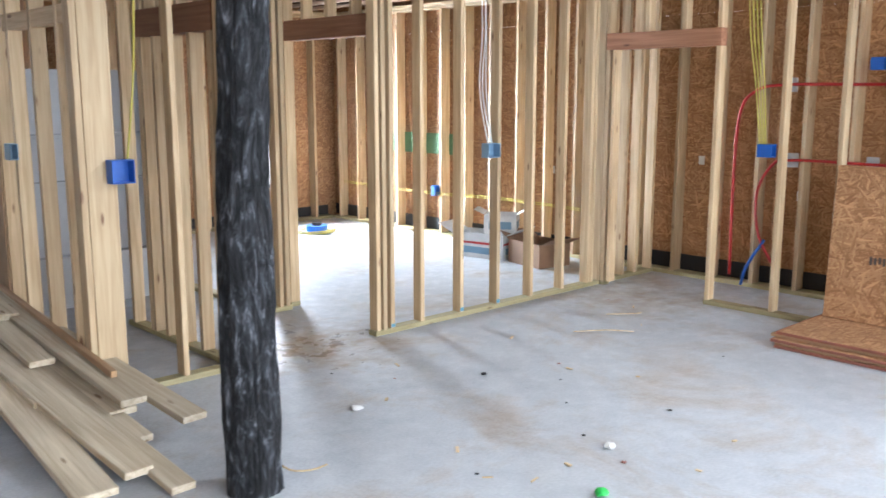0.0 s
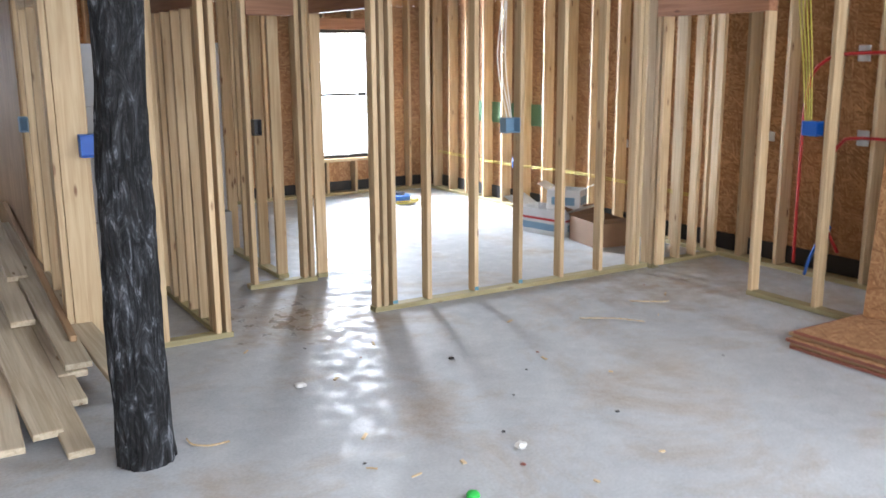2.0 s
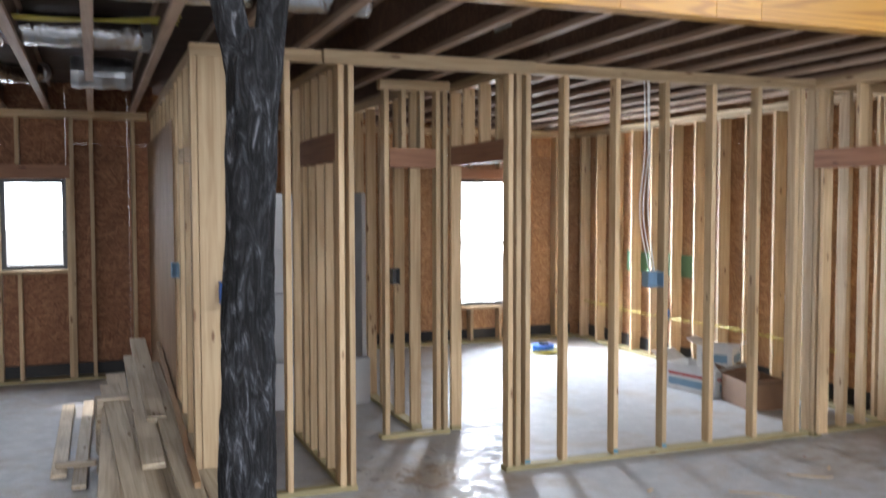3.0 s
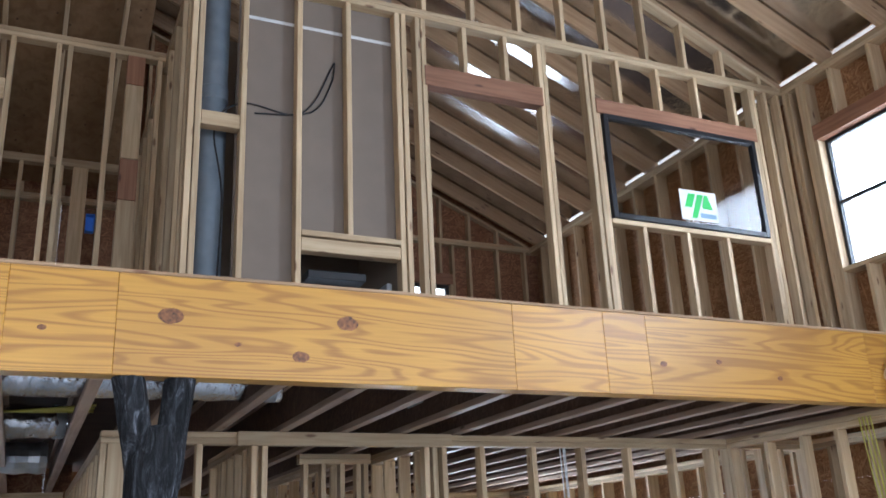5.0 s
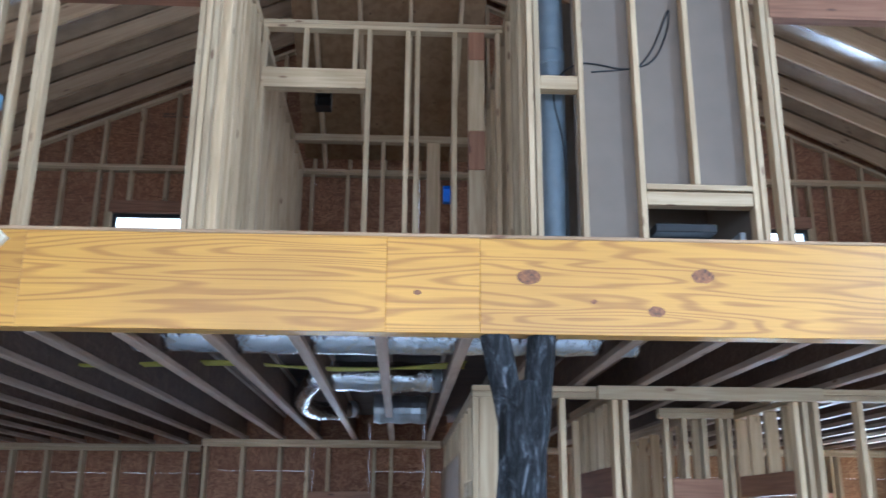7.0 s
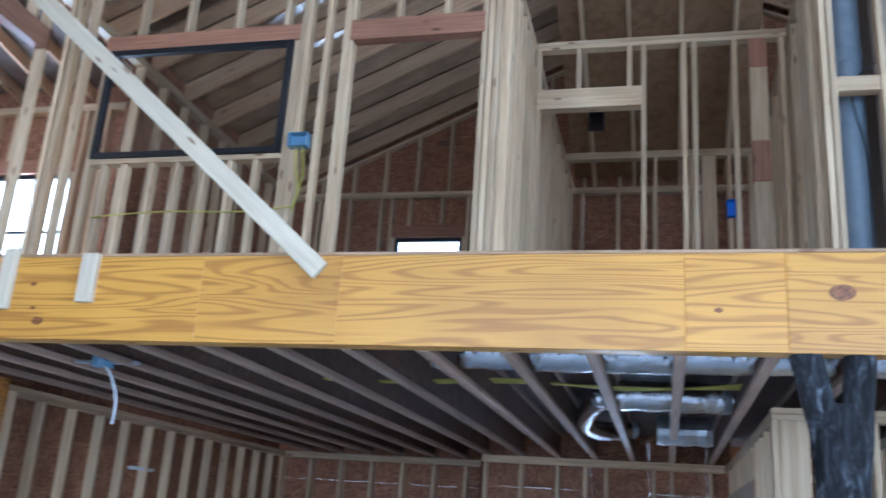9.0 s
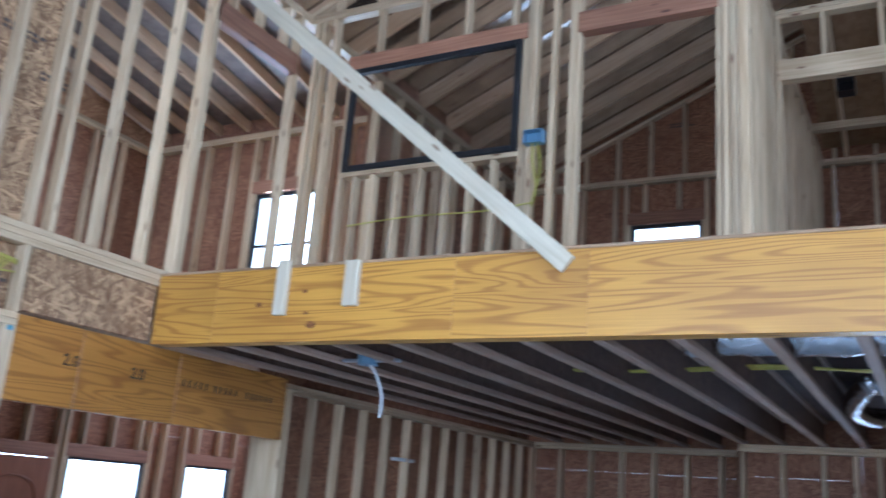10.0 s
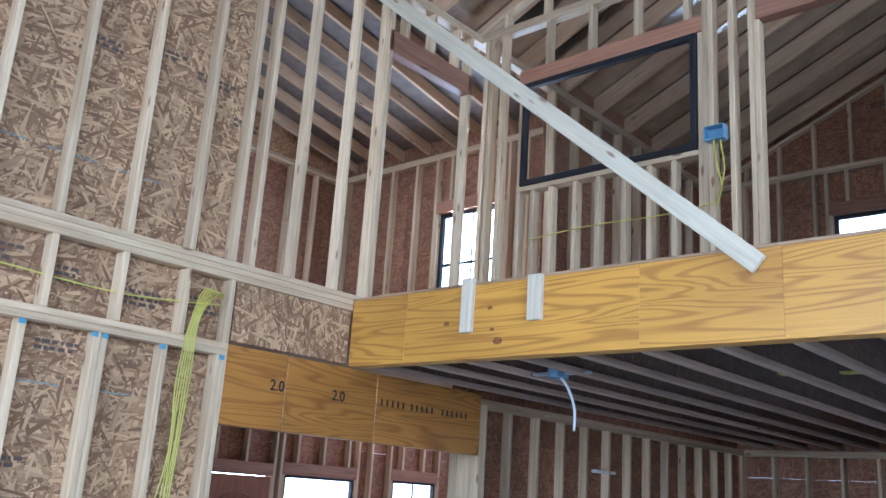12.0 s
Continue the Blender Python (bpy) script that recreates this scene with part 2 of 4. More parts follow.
c5 = node(ct, "ShaderNodeTexNoise", Vector=cv, Scale=7.5, Detail=6.0, Roughness=0.72, Distortion=0.15)
cr = node(ct, "ShaderNodeMapRange", Value=c5.outputs["Fac"], From_Min=0.36, From_Max=0.56, To_Min=0.31, To_Max=0.72)


def patch(x, y, reach, rough_edge, scale, soft):
    """Mask of an irregular patch around a place on the slab."""
    place = node(ct, "ShaderNodeVectorMath")
    place.operation = "DISTANCE"
    ct.links.new(cv, place.inputs[0])
    place.inputs[1].default_value = (x, y, 0)
    edge = node(ct, "ShaderNodeTexNoise", Vector=cv, Scale=scale, Detail=5.0, Roughness=0.6)
    wob = node(ct, "ShaderNodeMath")
    wob.operation = "MULTIPLY_ADD"
    ct.links.new(edge.outputs["Fac"], wob.inputs[0])
    wob.inputs[1].default_value = rough_edge
    ct.links.new(place.outputs["Value"], wob.inputs[2])
    return node(ct, "ShaderNodeMapRange", Value=wob.outputs[0], From_Min=reach, From_Max=reach - soft).outputs["Result"]


cc = mix(ct, patch(1.5, 1.75, 1.85, 2.2, 4.5, 0.7), cc, (0.33, 0.27, 0.21))
cc = mix(ct, patch(4.3, 1.1, 1.9, 2.2, 5.5, 0.9), cc, (0.3, 0.25, 0.2))
ct.links.new(cc, cb.inputs["Base Color"])
wet = patch(1.4, 1.85, 2.55, 4.4, 8.0, 0.5)
gloss = mix(ct, wet, cr.outputs["Result"], (0.14, 0.14, 0.14))
ct.links.new(gloss, cb.inputs["Roughness"])
bump(ct, cb, c3.outputs["Fac"], 0.06, 0.003)

# crinkled foil on the roof deck and the ducts
def foil(name, colour, rough, depth):
    m, t, b = shader(name, rough)
    n = node(t, "ShaderNodeTexNoise", Vector=coords(t, (1, 1, 1), own=False), Scale=4.0, Detail=4.0)
    c = ramp(t, n.outputs["Fac"], (0.3, tuple(0.7 * x for x in colour)), (0.7, colour))
    t.links.new(c, b.inputs["Base Color"])
    b.inputs["Metallic"].default_value = 1.0
    f = node(t, "ShaderNodeTexNoise", Vector=coords(t, (1, 1, 1), own=False), Scale=22.0, Detail=3.0)
    bump(t, b, f.outputs["Fac"], depth, 0.02)
    return m


FOIL = foil("foil_deck", (0.8, 0.78, 0.75), 0.17, 0.1)
DUCTFOIL = foil("duct_foil", (0.75, 0.77, 0.8), 0.22, 0.8)
glass_m, glass_t, glass_b = shader("pane_glass", 0.02)
glass_b.inputs["Transmission Weight"].default_value = 1.0
glass_b.inputs["IOR"].default_value = 1.45
GLASS = glass_m

# ---- building blocks ----
BOXES = {}


def box_mesh(w, d, length, mat):
    key = (round(w, 3), round(d, 3), round(length, 3), mat.name)
    if key not in BOXES:
        bm = bmesh.new()
        bmesh.ops.create_cube(bm, size=1)
        bmesh.ops.scale(bm, vec=(w, d, length), verts=bm.verts)
        edge = min(0.004, 0.2 * min(w, d, length))
        bmesh.ops.bevel(bm, geom=bm.edges[:], offset=edge, segments=1, affect="EDGES")
        me = bpy.data.meshes.new("board")
        bm.to_mesh(me)
        bm.free()
        me.materials.append(mat)
        BOXES[key] = me
    return BOXES[key]


def box(name, x0, x1, y0, y1, z0, z1, mat, parent=None, label=""):
    """A board that fills the given bounds; its grain follows the longest side."""
    dx, dy, dz = x1 - x0, y1 - y0, z1 - z0
    mid = ((x0 + x1) / 2, (y0 + y1) / 2, (z0 + z1) / 2)
    if dz >= dx and dz >= dy:
        me, turn = box_mesh(dx, dy, dz, mat), (0, 0, 0)
    elif dx >= dy:
        me, turn = box_mesh(dz, dy, dx, mat), (0, 90, 0)
    else:
        me, turn = box_mesh(dx, dz, dy, mat), (90, 0, 0)
    ob = new(name, me)
    ob.matrix_world = pose(*mid, *turn)
    ob.parent = parent
    if label:
        ob["label"] = label
    return ob


def board(name, a, b, w, d, mat, parent=None, side=(0, 1, 0), label=""):
    """A board from a to b: w across, d along the direction side."""
    a, b = Vector(a), Vector(b)
    z = (b - a).normalized()
    y = Vector(side)
    y = (y - y.dot(z) * z).normalized()
    x = y.cross(z)
    ob = new(name, box_mesh(w, d, (b - a).length, mat))
    m = Matrix((x, y, z)).transposed().to_4x4()
    m.translation = (a + b) / 2
    ob.matrix_world = m
    ob.parent = parent
    if label:
        ob["label"] = label
    return ob


def structure(name, label, category):
    return tagged(new(name), label, category, kind="structure")


T = 0.038   # thickness of a two-by board
W = 0.089   # depth of a stud


def wall_x(name, label, y, x0, x1, z0, z1, studs, plates=2, sole=TREATED, depth=W, gaps=()):
    """Stud wall along x whose near face is at y; gaps are stretches with no sole plate."""
    w = structure(name, label, "stud wall")
    edges = [x0]
    for g0, g1 in gaps:
        box("sole_plate", edges[-1], g0, y, y + depth, z0, z0 + T, sole, w)
        edges.append(g1)
    box("sole_plate", edges[-1], x1, y, y + depth, z0, z0 + T, sole, w)
    for k in range(plates):
        box("top_plate", x0, x1, y, y + depth, z1 - T * (k + 1), z1 - T * k - 0.001, STUD, w)
    for s in studs:
        box("stud", s - T / 2, s + T / 2, y, y + depth, z0 + T, z1 - T * plates, STUD, w)
    return w


def wall_y(name, label, x, y0, y1, z0, z1, studs, plates=2, sole=TREATED, depth=W, gaps=()):
    """Stud wall along y that fills x to x + depth."""
    w = structure(name, label, "stud wall")
    edges = [y0]
    for g0, g1 in gaps:
        box("sole_plate", x, x + depth, edges[-1], g0, z0, z0 + T, sole, w)
        edges.append(g1)
    box("sole_plate", x, x + depth, edges[-1], y1, z0, z0 + T, sole, w)
    for k in range(plates):
        box("top_plate", x, x + depth, y0, y1, z1 - T * (k + 1), z1 - T * k - 0.001, STUD, w)
    for s in studs:
        box("stud", x, x + depth, s - T / 2, s + T / 2, z0 + T, z1 - T * plates, STUD, w)
    return w


def span(a, b, step=0.406):
    n = int((b - a) / step + 1e-6)
    return [a + i * step for i in range(n + 1)]


F2 = 3.235      # upper floor
PLATE = 2.77    # top of the lower walls
TOP2 = 5.83     # top of the upper walls
XL, XR = -5.236, 5.4   # room faces of the tall side walls
SLOPE = 0.45
RIDGE = 0.04


def roof_z(x):
    """Underside of the rafters."""
    return TOP2 + SLOPE * (XR - RIDGE - abs(x - RIDGE))


def mesh_of(bm, mat, name="part"):
    me = bpy.data.meshes.new(name)
    bm.to_mesh(me)
    bm.free()
    me.materials.append(mat)
    return me


def part(name, bm, mat, parent=None, label="", smooth=False):
    me = mesh_of(bm, mat, name)
    if smooth:
        me.polygons.foreach_set("use_smooth", [True] * len(me.polygons))
    ob = new(name, me)
    ob.parent = parent
    if label:
        ob["label"] = label
    return ob


def prism(points, axis, a, b):
    """A prism over a polygon; axis y: points are (x, z), axis x: points are (y, z)."""
    bm = bmesh.new()
    rows = []
    for v in (a, b):
        rows.append([bm.verts.new((p, v, q) if axis == "y" else (v, p, q)) for p, q in points])
    bm.faces.new(rows[0])
    bm.faces.new(rows[1][::-1])
    n = len(points)
    for i in range(n):
        bm.faces.new((rows[0][i], rows[1][i], rows[1][(i + 1) % n], rows[0][(i + 1) % n]))
    bmesh.ops.recalc_face_normals(bm, faces=bm.faces)
    return bm


def tube(points, r, sides=8, closed_ends=True, wobble=0.0, rib=0.0, steps=6):
    """A round tube along a smooth line through the points."""
    pts = [Vector(p) for p in points]
    line = []
    for i in range(len(pts) - 1):
        p0, p1, p2, p3 = pts[max(i - 1, 0)], pts[i], pts[i + 1], pts[min(i + 2, len(pts) - 1)]
        for k in range(steps):
            u = k / steps
            line.append(0.5 * ((2 * p1) + (p2 - p0) * u + (2 * p0 - 5 * p1 + 4 * p2 - p3) * u * u + (3 * p1 - p0 - 3 * p2 + p3) * u ** 3))
    line.append(pts[-1])
    bm = bmesh.new()
    rings = []
    ref = None
    for i, p in enumerate(line):
        d = (line[min(i + 1, len(line) - 1)] - line[max(i - 1, 0)]).normalized()
        if ref is None:
            ref = d.orthogonal().normalized()
        ref = (ref - ref.dot(d) * d).normalized()
        other = d.cross(ref)
        ring = []
        for k in range(sides):
            a = 2 * math.pi * k / sides
            q = ref * math.cos(a) + other * math.sin(a)
            rr = r * (1 + rib * (1 if i % 2 else -1)) + wobble * noise.noise((p + q * r) * 14)
            ring.append(bm.verts.new(p + q * rr))
        rings.append(ring)
    for a, b in zip(rings, rings[1:]):
        for k in range(sides):
            bm.faces.new((a[k], a[(k + 1) % sides], b[(k + 1) % sides], b[k]))
    if closed_ends:
        bm.faces.new(rings[0][::-1])
        bm.faces.new(rings[-1])
    return bm


def cable(name, points, r, mat, label, category="cable", group=""):
    ob = part(name, tube(points, r, 6), mat, smooth=True)
    return tagged(ob, label, category, group)


# ---- large structure ----
def slab(name, x0, x1, y0, y1, z0, z1, mat, label, category):
    return tagged(box(name, x0, x1, y0, y1, z0, z1, mat), label, category, kind="structure")


fl = part("floor", prism([(-9.3, -0.15), (5.8, -0.15), (5.8, 0), (-9.3, 0)], "y", -8.3, 7.4), CONCRETE)
tagged(fl, "pale grey concrete slab with dust stains and scraps", "floor", kind="structure")
ground = part("ground", prism([(-400, -0.4), (400, -0.4), (400, -0.16), (-400, -0.16)], "y", -400, 400), plain("pale_gravel", (0.72, 0.7, 0.66), 0.9))
tagged(ground, "bare pale earth around the building", "ground", kind="structure")


def sheets(wall, along, at, a0, a1, z0, z1, holes=(), mat=None, width=1.22):
    """Sheathing boards 11 mm thick in the plane x or y = at, leaving out holes (a0, a1, z0, z1)."""
    cuts = sorted({a0, a1, *[h[0] for h in holes], *[h[1] for h in holes], *span(a0, a1, width)})
    cuts = [c for c in cuts if a0 <= c <= a1]
    for a, b in zip(cuts, cuts[1:]):
        if b - a < 0.012:
            continue
        here = sorted([h for h in holes if h[0] < b - 0.005 and h[1] > a + 0.005], key=lambda h: h[2])
        z = z0
        for h in here + [(0, 0, z1, z1)]:
            while z < h[2] - 0.012:
                nz = min(z + 2.44, h[2])
                lo, hi = (a + 0.0004, b - 0.0004), (z + 0.0004, nz - 0.0004)
                if along == "x":
                    box("sheet", *lo, at, at + 0.011, *hi, mat or OSB, wall)
                else:
                    box("sheet", at, at + 0.011, *lo, *hi, mat or OSB, wall)
                z = nz
            z = h[3]


def clear(values, holes, pad=0.03):
    return [v for v in values if not any(h[0] - pad < v < h[1] + pad for h in holes)]


def framing(wall, along, at, depth, holes, z0, z1, mat=HEADER, plates=2):
    """Jack studs, header, sill and cripples round openings (a0, a1, z0, z1)."""
    def put(name, a, b, c, d, m=STUD):
        if along == "x":
            box(name, a, b, at + 0.001, at + depth - 0.001, c, d, m, wall)
        else:
            box(name, at + 0.001, at + depth - 0.001, a, b, c, d, m, wall)
    for a, b, lo, hi in holes:
        for s in (a - T, b):
            put("jack_stud", s, s + T, z0 + T, hi)
            put("king_stud", s - T if s < a else s + T, s if s < a else s + 2 * T, z0 + T, z1 - T * plates)
        put("header", a - T, b + T, hi, hi + 0.14, mat)
        if lo > z0 + 0.1:
            put("sill_plate", a, b, lo - T, lo)
            for s in span(a + 0.15, b - 0.1):
                put("cripple_stud", s, s + T, z0 + T, lo - T)
        for s in span(a + 0.15, b - 0.1):
            put("cripple_stud", s, s + T, hi + 0.14, z1 - T * plates)


def window(name, along, at, a0, a1, z0, z1, label, rail=True, bars=0, out=0.03):
    """Black-framed window in the plane at: frame members, meeting rail, panes."""
    w = tagged(new(name), label, "window", kind="structure")
    f, th = (0.045, 0.05) if along == "x" else (0.03, 0.05)

    def put(n, a, b, c, d, m, t0=0.0, t1=None):
        t1 = th if t1 is None else t1
        if along == "x":
            return box(n, a, b, at + t0, at + t1, c, d, m, w)
        return box(n, at + t0, at + t1, a, b, c, d, m, w)
    put("frame_side", a0, a0 + f, z0, z1, BLACK)
    put("frame_side", a1 - f, a1, z0, z1, BLACK)
    put("frame_top", a0 + f, a1 - f, z1 - f, z1, BLACK)
    put("frame_bottom", a0 + f, a1 - f, z0, z0 + f, BLACK)
    levels = [z0 + f, z1 - f]
    if rail:
        mid = (z0 + z1) / 2
        put("meeting_rail", a0 + f, a1 - f, mid - 0.015, mid + 0.015, BLACK, 0.008, 0.042)
        levels.insert(1, mid)
    for k in range(bars):
        c = a0 + (a1 - a0) * (k + 1) / (bars + 1)
        put("glazing_bar", c - 0.008, c + 0.008, z0 + f, z1 - f, BLACK, 0.012, 0.038)
    for lo, hi in zip(levels, levels[1:]):
        p = put("pane", a0 + f - 0.004, a1 - f + 0.004, lo, hi, GLASS, 0.022, 0.027)
        p.visible_shadow = False
    return w


# back exterior walls, lower storey
BW = (3.77, 4.62, 0.48, 2.13)
w = wall_x("wall_back_right", "exterior wall of open pine studs with osb sheathing", 6.86, 0.2, 5.45, 0, PLATE, clear(span(0.3, 5.4), [BW], 0.09), depth=0.14)
framing(w, "x", 6.86, 0.14, [BW], 0, PLATE)
sheets(w, "x", 7.001, 0.0, 5.6, 0, F2, [BW])
window("window_1", "x", 6.95, *BW, "tall black-framed sash window, blown out by daylight", True)
LW = (-1.48, -0.865, 1.155, 2.08)
w = wall_x("wall_back_left", "exterior wall of open pine studs with osb sheathing", 6.1, -2.7, -0.07, 0, PLATE, clear(span(-2.65, -0.1), [LW], 0.09), depth=0.14)
framing(w, "x", 6.1, 0.14, [LW], 0, PLATE)
sheets(w, "x", 6.241, -2.7, 0.0, 0, F2, [LW], REDOSB)
window("window_2", "x", 6.19, *LW, "small black-framed window, blown out by daylight", False)
w = wall_x("wall_back_far", "exterior wall of open pine studs with osb sheathing", 7.0, -5.55, -2.7, 0, PLATE, span(-5.5, -2.75), depth=0.14)
sheets(w, "x", 7.141, -5.7, -2.7, 0, F2, mat=REDOSB)
box("wall_return", -2.7, -2.689, 6.1, 7.14, 0, F2, REDOSB, w)

# right exterior wall, lower storey
w = wall_y("wall_right", "exterior wall of open pine studs with osb sheathing", 5.45, -8, 6.86, 0, PLATE, span(-7.9, 6.8), depth=0.14)
sheets(w, "y", 5.591, -8, 7.0, 0, F2)

# right exterior wall, upper storey
UW = (-0.7, 0.92, 4.05, 5.19)
# unseen opening behind the walk, added so that its lamp can shine in
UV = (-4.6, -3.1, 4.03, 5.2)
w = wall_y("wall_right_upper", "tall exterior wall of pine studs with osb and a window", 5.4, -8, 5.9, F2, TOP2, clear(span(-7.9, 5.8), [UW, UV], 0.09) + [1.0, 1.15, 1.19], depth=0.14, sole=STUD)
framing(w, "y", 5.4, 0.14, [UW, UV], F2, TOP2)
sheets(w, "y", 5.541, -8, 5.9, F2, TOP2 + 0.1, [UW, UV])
window("window_3", "y", 5.48, *UW, "black-framed upper window filled with white daylight", True)

# added window filling the unseen opening, made up for the extra light
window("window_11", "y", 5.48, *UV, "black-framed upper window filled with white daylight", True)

# left wall of the tall room
w = wall_y("wall_left", "tall wall of pale pine studs with osb behind", XL - W, -8, -0.98, 0, PLATE, [s for s in span(-7.9, -1.05)] + [-1.04, -1.0, -1.77], plates=2)
sheets(w, "y", XL - W - 0.012, -8, -0.98, 0, TOP2 + 0.2, mat=AGEDOSB)
CHALK = plain("chalk_line", (0.16, 0.25, 0.28), 0.9, 0, 0.4, 30.0)
for cz in (3.63, 2.39):
    for k, s in enumerate(span(-3.9, -1.1)):
        box("chalk_line", XL - W + 0.0002, XL - W + 0.001, s - 0.36, s - 0.06, cz, cz + 0.006, CHALK, w, "faint blue chalk line")
for s in span(-7.81, -1.2) + [-1.0]:
    box("short_stud", XL - W, XL, s - T / 2, s + T / 2, PLATE, 3.159, STUD, w)
for k in range(2):
    box("band_plate", XL - W, XL, -8, 0.0, 3.159 + k * T, 3.196 + k * T, STUD, w)
w = wall_y("wall_left_upper", "upper stud wall left open between its pale studs", XL - W, -8, 1.3, F2, TOP2, [s for s in span(-7.81, -1.2)] + [-1.02, -0.88, -0.555, -0.18, 0.11, 0.15, 1.09], sole=STUD, gaps=[(0.18, 1.08)])
box("header", XL - W, XL, 0.13, 1.12, 5.22, 5.4, HEADER, w)
for s in (0.3, 0.6, 0.9):
    box("cripple_stud", XL - W, XL, s, s + T, 5.4, TOP2 - 2 * T, STUD, w)
w = wall_y("wall_left_back", "upper side wall of pine studs with osb behind", XL - W, 1.3, 5.75, F2, TOP2, span(2.35, 5.6), sole=STUD)
sheets(w, "y", XL - W - 0.012, 2.3, 5.84, F2, TOP2 + 0.2, mat=REDOSB)
rim = tagged(box("rim_board", XL - 0.05, XL - 0.02, -0.96, 0.0, PLATE + 0.02, 3.158, AGEDOSB), "weathered osb rim board above the header", "rim board", kind="structure")
for a, b in ((-0.98, 0.0),):
    box("ledger", XL - 0.06, XL + 0.004, a, b, PLATE, PLATE + 0.019, STUD, rim)

# laminated header over the side opening
hd = structure("opening_header", "dark yellow laminated header with stencilled marks", "beam")
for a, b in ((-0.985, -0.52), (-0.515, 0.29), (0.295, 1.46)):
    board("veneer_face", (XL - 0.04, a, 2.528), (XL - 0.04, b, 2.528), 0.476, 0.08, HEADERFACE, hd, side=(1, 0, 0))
w = wall_y("wall_left_below", "stud wall under the upper floor with osb behind", -5.45 - W, 1.46, 7.0, 0, PLATE, [1.48, 1.53] + span(1.75, 6.9))
sheets(w, "y", -5.45 - W - 0.012, 1.46, 7.0, 0, F2, mat=REDOSB)
for a in (1.462,):
    box("post", -5.45, XL - 0.002, a, a + 0.09, 0, PLATE - 0.08, STUD, w)

# rear of the tall room, behind the walk: wide openings let daylight in
w = structure("wall_rear", "rear wall with wide openings", "wall")
for a, b in ((-5.4, -4.6), (-0.4, 0.4), (4.6, 5.55)):
    box("pier", a, b, -8.14, -8.0, 0, 4.2, OSB, w)
box("apron", -4.6, -0.4, -8.14, -8.0, 0, 0.3, OSB, w)
box("apron", 0.4, 4.6, -8.14, -8.0, 0, 0.3, OSB, w)
part("gable_sheet", prism([(-5.45, 4.2), (5.55, 4.2), (5.55, roof_z(5.55) + 0.15), (RIDGE, roof_z(RIDGE) + 0.15), (-5.45, roof_z(-5.45) + 0.15)], "y", -8.14, -8.0), OSB, w)

# lower partitions
wf = wall_x("wall_front", "open pine stud partition under the upper floor", 1.64, -0.07, 4.67, 0, PLATE,
            [-0.05, 0.5, 0.835, 0.9, 2.0, 2.06, 2.13, 2.42, 2.83, 3.24, 3.65, 4.06, 4.42, 4.47, 4.6, 4.65], gaps=[(0.93, 1.97)])
box("corner_board", -0.028, 0.14, 1.64, 1.678, T, PLATE - 2 * T, STUD, wf)
box("corner_stud", 0.0, 0.038, 1.68, 1.728, T, PLATE - 2 * T, STUD, wf)
box("header_board", 0.72, 2.17, 1.6, 1.639, 2.685, PLATE, STUD, wf)
wc = wall_y("wall_closet", "open pine stud partition with a doorway", 4.58, -7.9, 1.64, 0, PLATE, [1.615, 0.55, -0.01, -0.46, -0.91, -1.3, -1.69, -2.1, -2.5, -2.9, -3.3, -3.7], gaps=[(0.58, 1.59)])
box("header", 4.57, 4.66, 0.525, 1.63, 2.09, 2.23, HEADER, wc)
for s in (0.85, 1.2):
    box("cripple_stud", 4.58, 4.669, s, s + T, 2.23, PLATE - 2 * T, STUD, wc)
box("jack_stud", 4.58, 4.669, 1.53, 1.568, T, 2.09, STUD, wc)
wall_x("wall_closet_end", "open pine stud partition beside the closet", 1.64, 4.72, 5.45, 0, PLATE, [4.75, 4.95, 5.15, 5.4])
ws = wall_y("wall_side", "stud partition sheeted with red-brown plywood", -0.055, 1.735, 6.1, 0, PLATE, [1.87, 2.27, 2.66] + span(2.95, 6.0))
sheets(ws, "y", -0.068, 2.95, 6.1, 0, 2.44, mat=PLY)
box("header", -0.05, 0.03, 1.76, 2.75, 2.1, 2.2, STUD, ws)
wh = wall_y("wall_hall", "open pine stud partition with a low header", 0.83, 1.735, 3.2, 0, PLATE, [1.78, 1.82, 2.75, 2.8, 3.1], gaps=())
box("header", 0.825, 0.925, 1.76, 2.8, 2.1, 2.28, HEADER, wh)
for s in (1.95, 2.2, 2.45, 2.65):
    box("cripple_stud", 0.83, 0.919, s, s + T, 2.28, PLATE - 2 * T, STUD, wh)
for s in (2.05, 2.3, 2.55):
    box("stud", 0.83, 0.919, s, s + T, T, 2.1, STUD, wh)
we = wall_x("wall_hall_end", "open pine stud partition across the hall", 2.74, 1.43, 2.0, 0, PLATE, [1.48, 1.9, 1.96])
box("header", 1.5, 1.88, 2.735, 2.83, 2.1, 2.25, HEADER, we)
for s in (1.6, 1.75):
    box("cripple_stud", s, s + T, 2.74, 2.829, 2.25, PLATE - 2 * T, STUD, we)
wq = wall_y("wall_hall_right", "partition with a wide doorway under a red-brown header", 2.04, 1.735, 2.87, 0, PLATE, [1.76, 2.84], gaps=[(1.78, 2.82)])
box("header", 2.035, 2.135, 1.78, 2.82, 2.12, 2.27, HEADER, wq)
for s in (1.95, 2.25, 2.55):
    box("cripple_stud", 2.04, 2.129, s, s + T, 2.27, PLATE - 2 * T, STUD, wq)
wall_y("wall_bath", "open pine stud partition with close studs", 1.75, 2.96, 6.8, 0, PLATE, span(3.0, 6.7))

